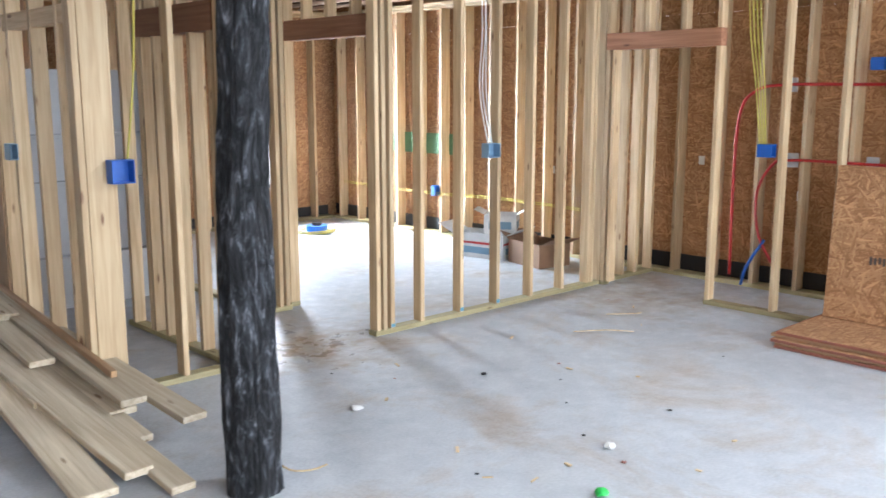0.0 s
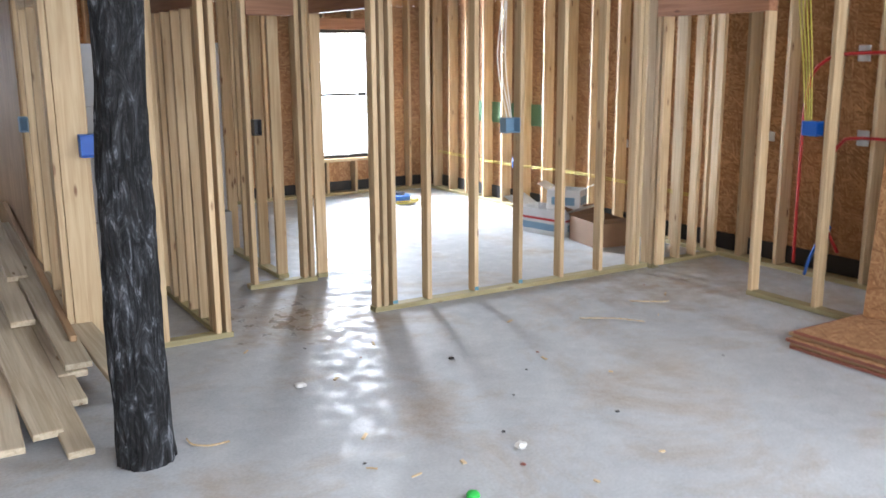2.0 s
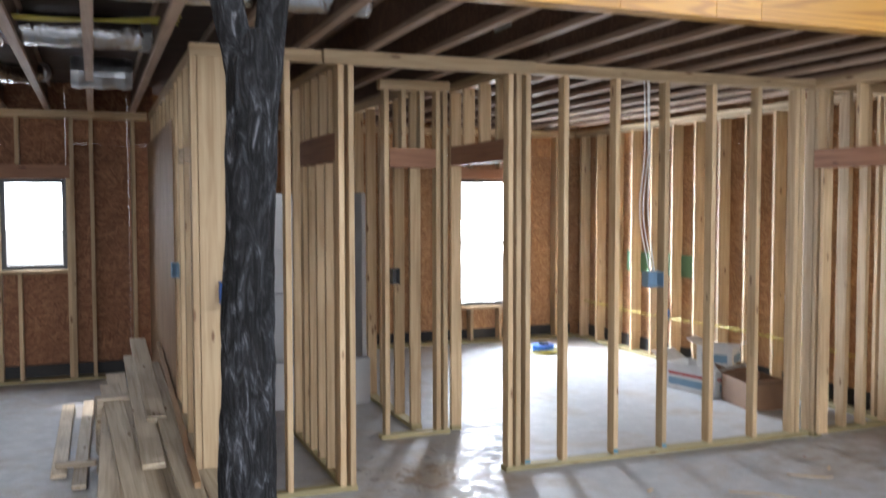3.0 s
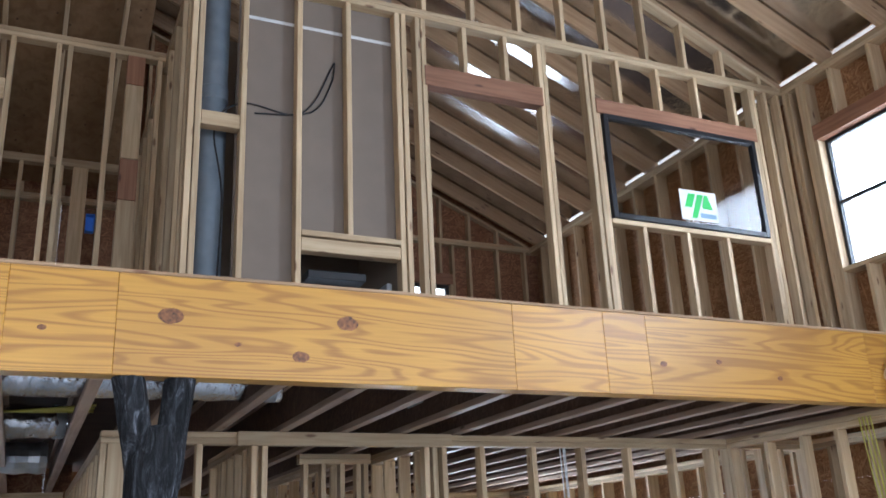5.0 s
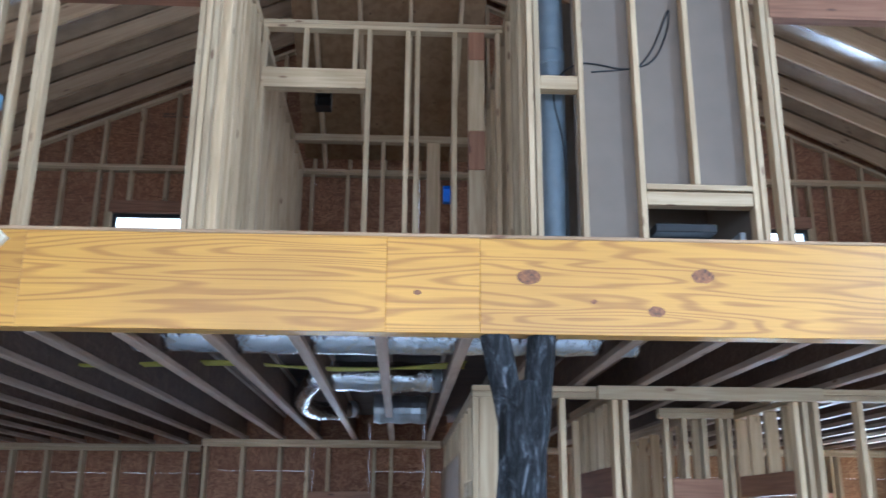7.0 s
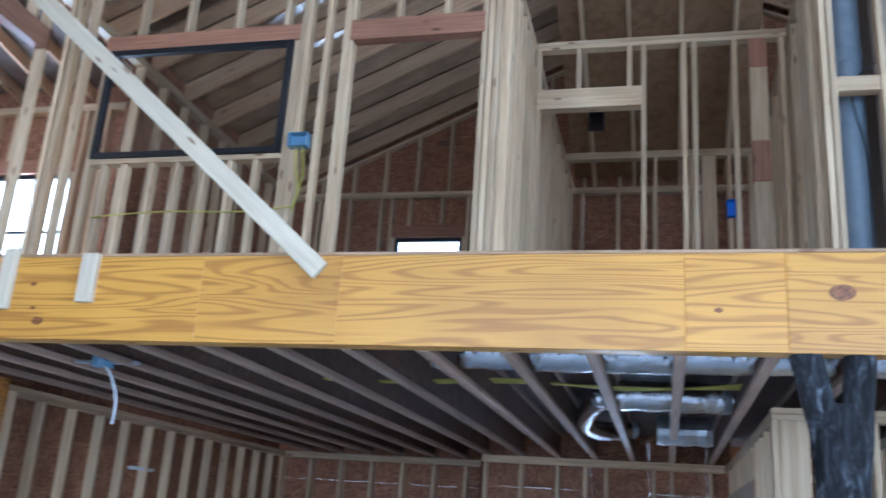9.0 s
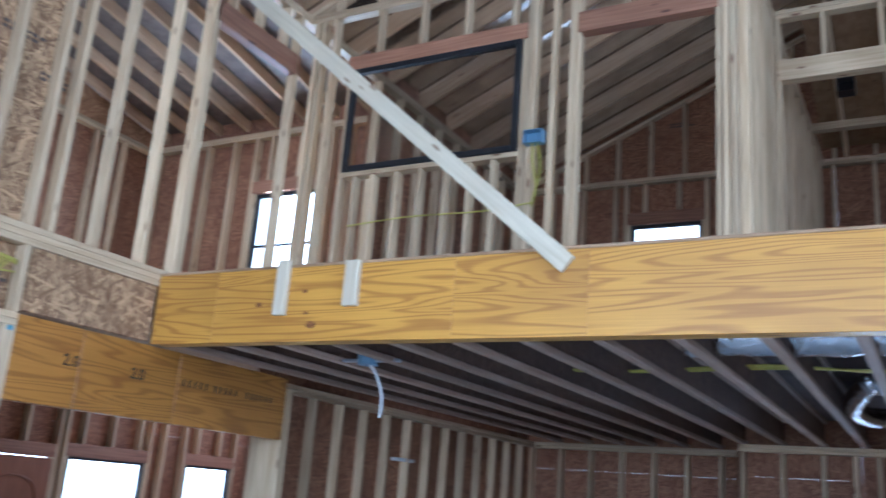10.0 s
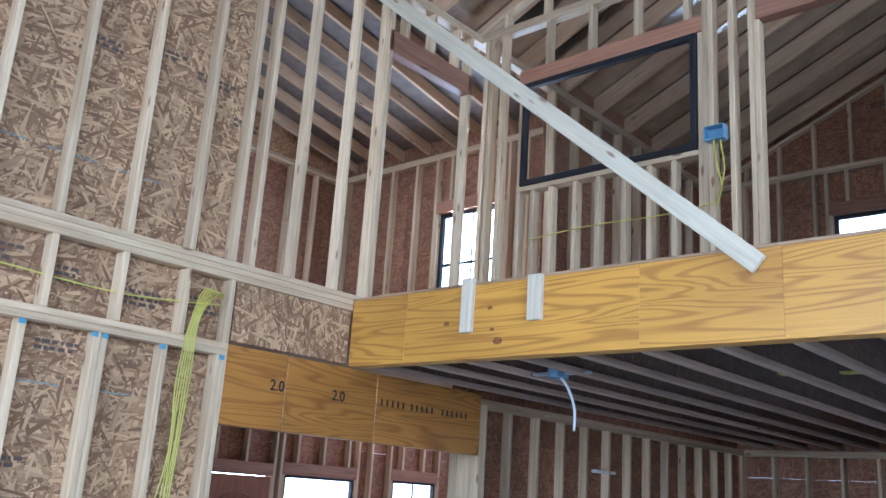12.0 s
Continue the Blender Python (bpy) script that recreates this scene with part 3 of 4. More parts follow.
# black membrane strip at the foot of the exterior sheathing
for n, (a, b, c, d) in enumerate(((0.2, 5.45, 6.985, 6.999), (-2.68, -0.08, 6.225, 6.239), (-5.5, -2.7, 7.125, 7.139))):
    slab("baseboard_%d" % (n + 1), a, b, c, d, 0.04, 0.17, MEMBRANE, "black damp-proof membrane strip at the wall foot", "membrane")
slab("baseboard_4", 5.575, 5.589, -8, 6.98, 0.04, 0.19, MEMBRANE, "black damp-proof membrane strip at the wall foot", "membrane")

# upper floor; the deck's colour also holds the shade of the joist bays
slab("upper_floor", XL, 5.4, 0.13, 7.1, PLATE + 0.288, F2 - 0.001, SHADED_DECK, "dark plywood upper floor deck over the joists, bay shade added to its colour", "floor deck")
jo = structure("floor_joists", "parallel timber joists with pale flanges and dark webs", "joists")
for jx in span(-5.083, 5.4):
    box("bottom_flange", jx - 0.03, jx + 0.03, 0.135, 7.0, PLATE + 0.002, PLATE + 0.04, JOIST, jo)
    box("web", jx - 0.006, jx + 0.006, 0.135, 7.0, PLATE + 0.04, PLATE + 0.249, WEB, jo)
    box("top_flange", jx - 0.03, jx + 0.03, 0.135, 7.0, PLATE + 0.249, PLATE + 0.286, JOIST, jo)
beam = structure("loft_beam", "long yellow varnished laminated beam with knots", "beam")
box("beam_core", XL, 5.4, 0.012, 0.132, 2.776, 3.226, BEAM_CORE, beam)
cuts = [XL, -4.72, -3.02, -2.256, -0.595, -0.16, 1.8, 2.37, 2.655, 4.37, 5.4]
for a, b in zip(cuts, cuts[1:]):
    board("veneer_face", (a + 0.0002, 0.006, 3.0), (b - 0.0002, 0.006, 3.0), 0.456, 0.012, BEAM, beam)
box("deck_edge", XL, 5.4, -0.004, 0.1, 3.228, 3.246, PLY, beam)
KNOT = plain("dark_knot", (0.2, 0.075, 0.02), 0.5, 0, 0.6, 60.0)
for kx, kz, kr in ((0.069, 3.043, 0.042), (0.893, 3.061, 0.04), (0.663, 2.887, 0.03), (-4.367, 3.004, 0.018), (-3.958, 2.871, 0.026), (-4.026, 3.076, 0.014), (-4.004, 2.943, 0.012), (2.75, 2.95, 0.018), (0.37, 2.93, 0.012), (-0.45, 2.96, 0.014), (3.6, 2.9, 0.015), (3.15, 2.98, 0.016)):
    bm = bmesh.new()
    bmesh.ops.create_circle(bm, cap_ends=True, segments=18, radius=kr)
    for v in bm.verts:
        v.co = Vector((v.co.x * 1.35, 0, v.co.y * (0.85 + 0.2 * noise.noise(v.co * 60 + Vector((kx, 0, 0))))))
    ext = bmesh.ops.extrude_face_region(bm, geom=bm.faces[:])["geom"]
    bmesh.ops.translate(bm, vec=(0, 0.003, 0), verts=[v for v in ext if isinstance(v, bmesh.types.BMVert)])
    bmesh.ops.recalc_face_normals(bm, faces=bm.faces)
    k = part("knot", bm, KNOT, beam)
    k.location = (kx, -0.0015, kz)

# upper partition along the walkway
wl = wall_x("wall_loft", "upper pine stud partition with inner windows and doorways", 1.21, XL, 5.4, F2, TOP2,
            [-5.17, -5.11, -4.99, -3.2, -3.16, -3.01, -2.87, -2.83, -1.86, -1.815, -1.77, 0.28, 0.325, 0.61, 0.98, 1.7, 1.75, 1.86, 1.905, 2.89, 2.93, 3.31, 3.36, 5.02, 5.06, 5.2, 5.35], sole=STUD, gaps=[(-2.81, -1.88), (-1.7, 0.26), (1.93, 2.86)])
for a, b, trim in ((-4.76, -3.255, "left"), (3.41, 4.98, "right")):
    box("jack_stud", a - T, a, 1.212, 1.297, F2 + T, 5.235, STUD, wl)
    box("jack_stud", b, b + T, 1.212, 1.297, F2 + T, 5.235, STUD, wl)
    box("header", a - T, b + T, 1.2, 1.296, 5.235, 5.36, HEADER, wl)
    box("sill_plate", a, b, 1.205, 1.3, 4.31, 4.35, STUD, wl)
    for s in (0.1, 0.27, 0.49, 0.69, 0.91, 1.11, 1.3) if trim == "left" else (0.28, 0.7, 1.1):
        box("cripple_stud", a + s, a + s + T, 1.213, 1.296, F2 + T, 4.31, STUD, wl)
    for s in (0.2, 0.6, 1.0, 1.4):
        box("cripple_stud", a + s, a + s + T, 1.213, 1.296, 5.36, TOP2 - 2 * T, STUD, wl)
box("stud", 1.311, 1.349, 1.21, 1.299, 3.99, TOP2 - 2 * T, STUD, wl)
for a, b in ((-2.81, -1.88), (1.925, 2.87)):
    box("header", a - 0.02, b + 0.02, 1.2, 1.296, 5.2, 5.36, HEADER, wl)
    for s in (0.3, 0.65):
        box("cripple_stud", a + s, a + s + T, 1.213, 1.296, 5.36, TOP2 - 2 * T, STUD, wl)
for s in span(-5.0, 5.2):
    if roof_z(s) - TOP2 > 0.08 and not -1.7 < s < 0.25:
        box("gable_stud", s, s + T, 1.213, 1.296, TOP2, roof_z(s) - 0.02, STUD, wl)
for a, b in ((-5.3, RIDGE - 0.03), (5.36, RIDGE + 0.03)):
    board("raking_plate", (a, 1.255, roof_z(a) - 0.02), (b, 1.255, roof_z(b) - 0.02), 0.036, W, STUD, wl)

# upper hall: side walls and the cross wall with a doorway
wall_y("wall_upper_hall_left", "close-studded pine partition of the upper hall", -1.78, 1.3, 5.75, F2, TOP2, [1.35, 1.42, 1.6, 1.75, 1.95, 2.15, 2.3, 2.4, 2.75, 3.15, 3.55, 3.95, 4.35, 4.75, 5.15, 5.6], sole=STUD)
wall_y("wall_upper_hall_right", "pine partition of the upper hall", 0.25, 1.3, 5.75, F2, TOP2, [1.35, 1.6, 1.95, 2.3, 2.7, 3.1, 3.5, 3.9, 4.3, 4.7, 5.1], sole=STUD)
wx = wall_x("wall_upper_cross", "pine partition with a doorway across the upper hall", 2.47, -1.69, 0.25, F2, TOP2, [-1.67, -0.83, -0.52, -0.44, -0.14, 0.21], sole=STUD, gaps=[(-1.65, -0.85)])
box("header", -1.68, -0.85, 2.46, 2.56, 5.22, 5.39, STUD, wx)
for s in (-1.36, -0.96):
    box("cripple_stud", s, s + T, 2.472, 2.556, 5.39, TOP2 - 2 * T, STUD, wx)
box("built_up_post", -0.03, 0.1, 2.462, 2.556, F2 + T, 4.55, STUD, wx)
box("post_block", -0.03, 0.1, 2.462, 2.556, 4.552, 4.88, HEADER, wx)
box("built_up_post", -0.03, 0.1, 2.462, 2.556, 4.882, 5.5, STUD, wx)
box("post_block", -0.03, 0.1, 2.462, 2.556, 5.502, TOP2 - 2 * T, HEADER, wx)
wy = structure("wall_upper_room", "pine partition of a room behind the upper hall", "stud wall")
box("top_plate", -1.69, 0.25, 4.75, 4.839, 5.75, TOP2, STUD, wy)
for s in (-0.78, -0.42, -0.05, 0.15):
    box("stud", s, s + T, 4.75, 4.839, F2, 5.75, STUD, wy)
box("built_up_post", -0.3, -0.16, 4.75, 4.839, F2, 5.75, STUD, wy)
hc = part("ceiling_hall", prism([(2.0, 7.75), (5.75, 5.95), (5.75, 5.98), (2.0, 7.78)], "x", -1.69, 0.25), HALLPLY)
tagged(hc, "sloping brown plywood ceiling deck over the upper hall", "roof deck", kind="structure")
hr = structure("hall_rafters", "pine rafters under the hall deck", "rafters")
for s in (-1.45, -1.0, -0.5, 0.0):
    board("rafter", (s, 5.72, 5.86), (s, 2.0, 7.646), T, 0.14, STUD, hr, side=(0, 0.43, 0.9))

# back gable of the upper storey
GW = [(-3.84, -3.0, 4.0, 5.25), (3.1, 4.2, 4.0, 5.22)]
wg = wall_x("wall_gable", "back gable wall of pine studs with osb sheathing", 5.75, XL, 5.4, F2, TOP2, clear(span(-5.25, 5.4), GW, 0.06), sole=STUD)
framing(wg, "x", 5.75, W, GW, F2, TOP2)
sheets(wg, "x", 5.842, XL, 5.54, F2, TOP2, GW, REDOSB)
part("gable_sheet", prism([(XL, TOP2), (5.54, TOP2), (5.54, roof_z(5.54) + 0.2), (RIDGE, roof_z(RIDGE) + 0.2), (XL, roof_z(XL) + 0.2)], "y", 5.842, 5.853), REDOSB, wg)
for s in span(-5.25, 5.4):
    if roof_z(s) - TOP2 > 0.1:
        box("gable_stud", s, s + T, 5.755, 5.838, TOP2, roof_z(s) - 0.03, STUD, wg)
for a, b in ((-5.3, RIDGE - 0.03), (5.36, RIDGE + 0.03)):
    board("raking_plate", (a, 5.795, roof_z(a) - 0.02), (b, 5.795, roof_z(b) - 0.02), 0.036, W, STUD, wg)
window("window_4", "x", 5.8, *GW[0], "small black-framed gable window with glaring daylight", False)
window("window_5", "x", 5.8, *GW[1], "small black-framed gable window with glaring daylight", False)

# roof: rafters with a foil-faced deck above them
ra = structure("rafters", "sawn pine roof rafters rising to a ridge board", "rafters")
for ry in span(-7.8, 5.7, 0.61):
    for sx in (-1, 1):
        e = RIDGE + sx * (XR - RIDGE + 0.12)
        a, b = Vector((e, ry, roof_z(e) + 0.09)), Vector((RIDGE + sx * 0.02, ry, roof_z(RIDGE) + 0.09))
        board("rafter", a, b, 0.184, T, RAFTER, ra)
box("ridge_board", RIDGE - T / 2, RIDGE + T / 2, -8, 5.9, roof_z(RIDGE) - 0.05, roof_z(RIDGE) + 0.22, STUD, ra)
for sx in (-1, 1):
    e = RIDGE + sx * (XR - RIDGE + 0.25)
    up = 0.205
    pts = [(e, roof_z(e) + up), (RIDGE, roof_z(RIDGE) + up), (RIDGE, roof_z(RIDGE) + up + 0.03), (e, roof_z(e) + up + 0.03)]
    tagged(part("ceiling_deck", prism(pts, "y", -8.2, 5.95), FOIL), "foil-faced roof deck between the rafters", "roof deck", kind="structure")
    roof = part("roof", prism([(p, q + 0.035) for p, q in pts], "y", -8.25, 6.0), plain("dark_shingle", (0.06, 0.055, 0.05), 0.9))
    tagged(roof, "dark roof covering", "roof", kind="structure")
lid = slab("roof_back", -5.7, 5.7, 5.86, 7.3, F2 + 0.03, F2 + 0.08, FOIL, "low roof behind the gable", "roof")

# side wing beyond the left wall
WW = (-7.3, -6.36, 3.85, 5.06)
w = wall_x("wall_wing", "upper wing wall of pine studs with osb and a window", 3.05, -9.0, -5.45, F2, 5.8, clear(span(-8.9, -5.5), [WW], 0.07), sole=STUD)
framing(w, "x", 3.05, W, [WW], F2, 5.8)
sheets(w, "x", 3.142, -9.1, -5.42, F2, 6.1, [WW], REDOSB)
window("window_6", "x", 3.1, *WW, "black-framed wing window with bright daylight", True, 1)
w = wall_y("wall_wing_side", "upper wing side wall of pine studs with osb", -9.0 - W, -8, 3.05, F2, 5.8, span(-7.9, 3.0), sole=STUD)
sheets(w, "y", -9.0 - W - 0.012, -8, 3.17, F2, 5.9, mat=REDOSB)
part("gable_sheet", prism([(-8, 5.8), (3.15, 5.8), (3.15, 6.0), (-8, 8.0)], "x", -9.1, -9.089), OSB, w)
wr = structure("wing_rafters", "sawn rafters of the side wing", "rafters")
for rx in span(-8.85, -5.5, 0.42):
    board("rafter", (rx, 3.15, 5.93), (rx, -7.9, 7.92), 0.13, T, RAFTER, wr, side=(1, 0, 0))
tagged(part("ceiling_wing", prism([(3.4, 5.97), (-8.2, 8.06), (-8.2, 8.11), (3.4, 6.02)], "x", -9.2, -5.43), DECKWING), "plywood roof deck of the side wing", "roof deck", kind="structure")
slab("upper_floor_wing", -9.1, -5.42, -8, 3.05, F2 - 0.3, F2 - 0.001, PLY, "plywood upper floor deck of the wing", "floor deck")
DW = [(1.5, 2.42, 0.04, 2.06), (2.63, 3.72, 0.9, 2.09), (4.4, 5.22, 0.9, 2.12)]
w = wall_y("wall_wing_lower", "wing wall of pine studs with door and window openings", -9.0 - W, -3, 7.0, 0, PLATE, clear(span(-2.9, 6.9), DW, 0.1))
framing(w, "y", -9.0 - W, W, DW, 0, PLATE)
sheets(w, "y", -9.0 - W - 0.012, -3, 7.0, 0, F2, DW, REDOSB)
window("window_7", "y", -9.06, *DW[1], "plain window with hazy daylight behind", False)
window("window_8", "y", -9.06, *DW[2], "black-framed window with bright daylight", False, 1)
slab("wall_wing_rear", -9.1, -5.45, -3.1, -3.0, 0, F2, OSB, "osb wall closing the lower wing", "wall")
slab("wall_wing_back", -9.1, -5.6, 7.0, 7.1, 0, F2, OSB, "osb wall closing the lower wing", "wall")
door = structure("door_1", "red-brown wooden door with an arched panel", "door")
box("door_leaf", -9.0, -8.955, 1.52, 2.4, 0.02, 2.05, DOORWOOD, door)
bm = tube([(-8.95, 1.64, 1.55), (-8.95, 1.72, 1.78), (-8.95, 1.96, 1.86), (-8.95, 2.2, 1.78), (-8.95, 2.28, 1.55)], 0.012, 6)
part("panel_moulding", bm, DOORWOOD, door)

# ---- things ----
# forked tree trunk that carries the beam
tree = tagged(new("tree_post"), "blackened natural tree trunk post forking under the beam", "post")


def trunk(name, rows, sides, steps, rough):
    """A gnarled stem through rows (x, y, z, radius)."""
    bm = bmesh.new()
    rings = []
    zs = [r[2] for r in rows]
    for i in range(steps + 1):
        z = zs[0] + (zs[-1] - zs[0]) * i / steps
        x, y, r = (float(np.interp(z, zs, [q[k] for q in rows])) for k in (0, 1, 3))
        ring = []
        for k in range(sides):
            a = 2 * math.pi * k / sides
            c, s = math.cos(a), math.sin(a)
            furrow = noise.noise(Vector((c * 3.2, s * 3.2, z * 1.3))) + 0.7 * noise.noise(Vector((c * 8, s * 8, z * 2.2 + 5)))
            lump = noise.noise(Vector((c * 1.1, s * 1.1, z * 2.6 + 9)))
            crack = abs(noise.noise(Vector((c * 6, s * 6, z * 0.9 + 3))))
            plate = noise.noise(Vector((c * 5 + 2, s * 5, z * 5.5))) + 0.6 * noise.noise(Vector((c * 14, s * 14, z * 11 + 4)))
            rr = r * (1 + rough * 0.42 * plate + rough * (0.55 * furrow + 0.6 * lump - 0.9 * max(0, 0.12 - crack) / 0.12 * 0.5))
            ring.append(bm.verts.new((x + c * rr, y + s * rr, z)))
        rings.append(ring)
    for a, b in zip(rings, rings[1:]):
        for k in range(sides):
            bm.faces.new((a[k], a[(k + 1) % sides], b[(k + 1) % sides], b[k]))
    bm.faces.new(rings[0][::-1])
    bm.faces.new(rings[-1])
    return part(name, bm, BARK, tree, smooth=True)


trunk("trunk", [(0.0, 0.07, 0.0, 0.128), (0.0, 0.07, 0.15, 0.118), (-0.005, 0.07, 0.65, 0.12), (0.0, 0.07, 1.3, 0.108), (0.02, 0.07, 1.8, 0.102), (0.035, 0.07, 2.2, 0.104), (0.045, 0.07, 2.42, 0.118), (0.055, 0.07, 2.56, 0.09)], 110, 260, 0.15)
trunk("limb", [(0.01, 0.07, 2.3, 0.068), (-0.03, 0.07, 2.5, 0.07), (-0.085, 0.07, 2.774, 0.07)], 48, 60, 0.14)
trunk("limb", [(0.09, 0.07, 2.3, 0.066), (0.11, 0.07, 2.5, 0.066), (0.135, 0.07, 2.774, 0.068)], 48, 60, 0.14)

# pile of loose boards
PALE = wood("weathered_board", (0.45, 0.36, 0.24), (0.66, 0.57, 0.43), (0.24, 0.15, 0.08), 0.3)


def loose_board(a, b, w, t, label, mat=PALE, side=(0, 0, 1)):
    ob = board("board", a, b, w, t, mat, side=side)
    return tagged(ob, label, "board", "pile of loose boards")


rng = random.Random(4)
PILE = [(-0.56, 0.42, -0.47, 3.5, 0.0, 0.19), (-0.25, 0.24, -0.36, 3.2, 0.0, 0.12), (-0.36, 0.44, -0.52, 3.5, 0.04, 0.14), (-0.17, 0.8, -0.28, 3.3, 0.04, 0.1),
        (-0.14, 1.1, -0.3, 3.4, 0.09, 0.16), (0.08, 0.75, -0.18, 3.6, 0.1, 0.14), (-0.42, 1.35, -0.47, 3.8, 0.14, 0.14), (-0.12, 1.0, -0.21, 3.8, 0.17, 0.14),
        (-0.3, 1.75, -0.33, 4.1, 0.24, 0.14), (-0.24, 2.45, -0.27, 4.5, 0.36, 0.13)]
for ax, ay, bx, by, z, wd in PILE:
    loose_board((ax, ay, z + 0.021), (bx, by, z + 0.02 + 0.12 * (by - ay)), wd, 0.037, "weathered pale pine board in a loose pile")
for ax, ay, bx, by, wd in ((-0.86, 2.6, -0.85, 4.8, 0.1), (-0.73, 2.3, -0.68, 4.9, 0.09), (-0.58, 2.62, -0.44, 4.95, 0.09)):
    loose_board((ax, ay, 0.021), (bx, by, 0.021), wd, 0.037, "pale pine board lying apart beside the pile")
loose_board((-0.88, 2.75, 0.06), (-0.62, 2.7, 0.06), 0.06, 0.037, "short pine offcut lying across two boards")
for k in range(11):
    loose_board((-0.62, 3.15, 0.0195 + 0.038 * k), (-0.16, 3.2, 0.0195 + 0.038 * k), 0.14, 0.037, "short offcut propping the pile of boards")
loose_board((-0.095, 1.3, 0.16), (-0.105, 4.4, 0.5), 0.24, 0.037, "wide brown plank standing on edge beside the pile", PLY, side=(1, 0, 0))

# sheets of osb, stacked and leaning
for k in range(5):
    s = tagged(new("osb_sheet"), "osb sheet with red-painted edges in a low stack", "osb sheet", "stack of osb sheets")
    x0, y1 = 3.8 + rng.uniform(-0.03, 0.04), -0.41 + rng.uniform(-0.04, 0.03)
    rim_mat, rim_note = (REDEDGE, "red-painted edge") if k in (0, 2, 4) else (PLY, "raw brown edge")
    box("panel", x0 + 0.003, 4.555, y1 - 2.4, y1 - 0.003, 0.001 + k * 0.022, 0.02 + k * 0.022, OSB, s)
    box("edge", x0, x0 + 0.003, y1 - 2.4, y1, 0.001 + k * 0.022, 0.02 + k * 0.022, rim_mat, s, rim_note)
    box("edge", x0 + 0.003, 4.555, y1 - 0.003, y1, 0.001 + k * 0.022, 0.02 + k * 0.022, rim_mat, s, rim_note)
ls = board("osb_sheet", (4.47, -1.69, 0.112), (4.555, -1.69, 1.215), 2.44, 0.012, OSB, side=(1, 0, 0))
tagged(ls, "large osb sheet leaning on the stud partition", "osb sheet")
BRACE = wood("pale_brace", (0.58, 0.48, 0.32), (0.72, 0.62, 0.44), (0.3, 0.18, 0.1), 0.1)
tagged(board("brace_board", (-2.36, -0.022, 3.14), (-5.18, -0.19, 5.6), 0.105, 0.038, BRACE, side=(0, 1, 0)), "pale diagonal brace board nailed to the beam", "brace")
tagged(board("brace_board", (4.5, -0.022, 3.0), (4.55, -2.3, 1.25), 0.14, 0.038, STUD, side=(1, 0, 0)), "pine diagonal brace beside the stud partition", "brace")
for x, z0, z1, wd in ((-4.187, 2.93, 3.27, 0.085), (-3.68, 2.97, 3.24, 0.095)):
    tagged(box("cleat", x - wd / 2, x + wd / 2, -0.039, -0.001, z0, z1, BRACE), "short pale cleat nailed to the face of the beam", "cleat", "cleats on the beam")

# inner windows of the loft partition
for x0, x1 in ((-4.755, -3.26), (3.42, 4.97)):
    wi = window("window_%d" % (9 if x0 < 0 else 10), "x", 1.19, x0, x1, 4.352, 5.232, "wide black-framed inner window in the partition", False)
st = tagged(new("window_sticker"), "white window sticker with a green slanted mark", "sticker")
box("paper", 4.08, 4.45, 1.205, 1.2065, 4.42, 4.68, WHITE, st)
for pts in ([(4.12, 4.53), (4.17, 4.65), (4.24, 4.65), (4.19, 4.53)], [(4.18, 4.44), (4.26, 4.65), (4.32, 4.65), (4.23, 4.44)], [(4.3, 4.56), (4.33, 4.65), (4.36, 4.65), (4.4, 4.53), (4.3, 4.53)]):
    part("mark", prism(pts, "y", 1.2025, 1.2045), GREEN, st, "green slanted shape")
box("bars", 4.27, 4.43, 1.2025, 1.2045, 4.45, 4.49, GREYBLUE, st, "unreadable grey lettering")

# chase with brown board, lintel and recess
gy = structure("chase_board", "flat brown board lining behind the chase studs", "wall board")
box("panel", 0.58, 0.985, 1.302, 1.316, F2 + T, TOP2 + 0.6, GYPSUM, gy)
box("panel", 0.987, 1.7, 1.302, 1.316, 3.99, TOP2 + 0.6, GYPSUM, gy)
box("foil_tape", 0.6, 1.7, 1.3, 1.3015, 5.52, 5.545, WHITE, gy, "pale tape line")
box("lintel", 1.0, 1.68, 1.205, 1.3, 3.95, 3.988, STUD, gy)
box("lintel", 1.0, 1.68, 1.215, 1.3, 3.85, 3.94, STUD, gy)
ah = tagged(new("air_handler"), "grey metal air unit with a dark slot in the recess", "air unit")
box("casing", 1.02, 1.68, 1.55, 2.1, F2, 3.72, GALV, ah)
box("slot", 1.1, 1.5, 1.4, 1.549, 3.735, 3.79, BLACK, ah, "black slot")
box("recess_side", 1.62, 1.66, 1.34, 1.549, F2, 3.72, GALV, ah)
fb = slab("recess_back", 0.35, 1.72, 2.12, 2.14, F2, TOP2, GYPSUM, "brown board at the back of the recess", "wall board")
slab("recess_side", 1.702, 1.716, 1.33, 2.12, F2, TOP2, GYPSUM, "brown board at the side of the recess", "wall board")
fl2 = tagged(new("flue"), "grey metal flue pipe rising behind the studs", "flue")
part("pipe", tube([(0.47, 1.52, F2), (0.47, 1.52, 4.4), (0.47, 1.52, 6.3)], 0.09, 24), FLUE, fl2, smooth=True)
part("collar", tube([(0.47, 1.52, 4.95), (0.47, 1.52, 5.05)], 0.096, 24), FLUE, fl2, smooth=True)
tagged(box("blocking", 0.345, 0.59, 1.215, 1.295, 4.63, 4.73, STUD), "short pine blocking with a dark knot between studs", "blocking")
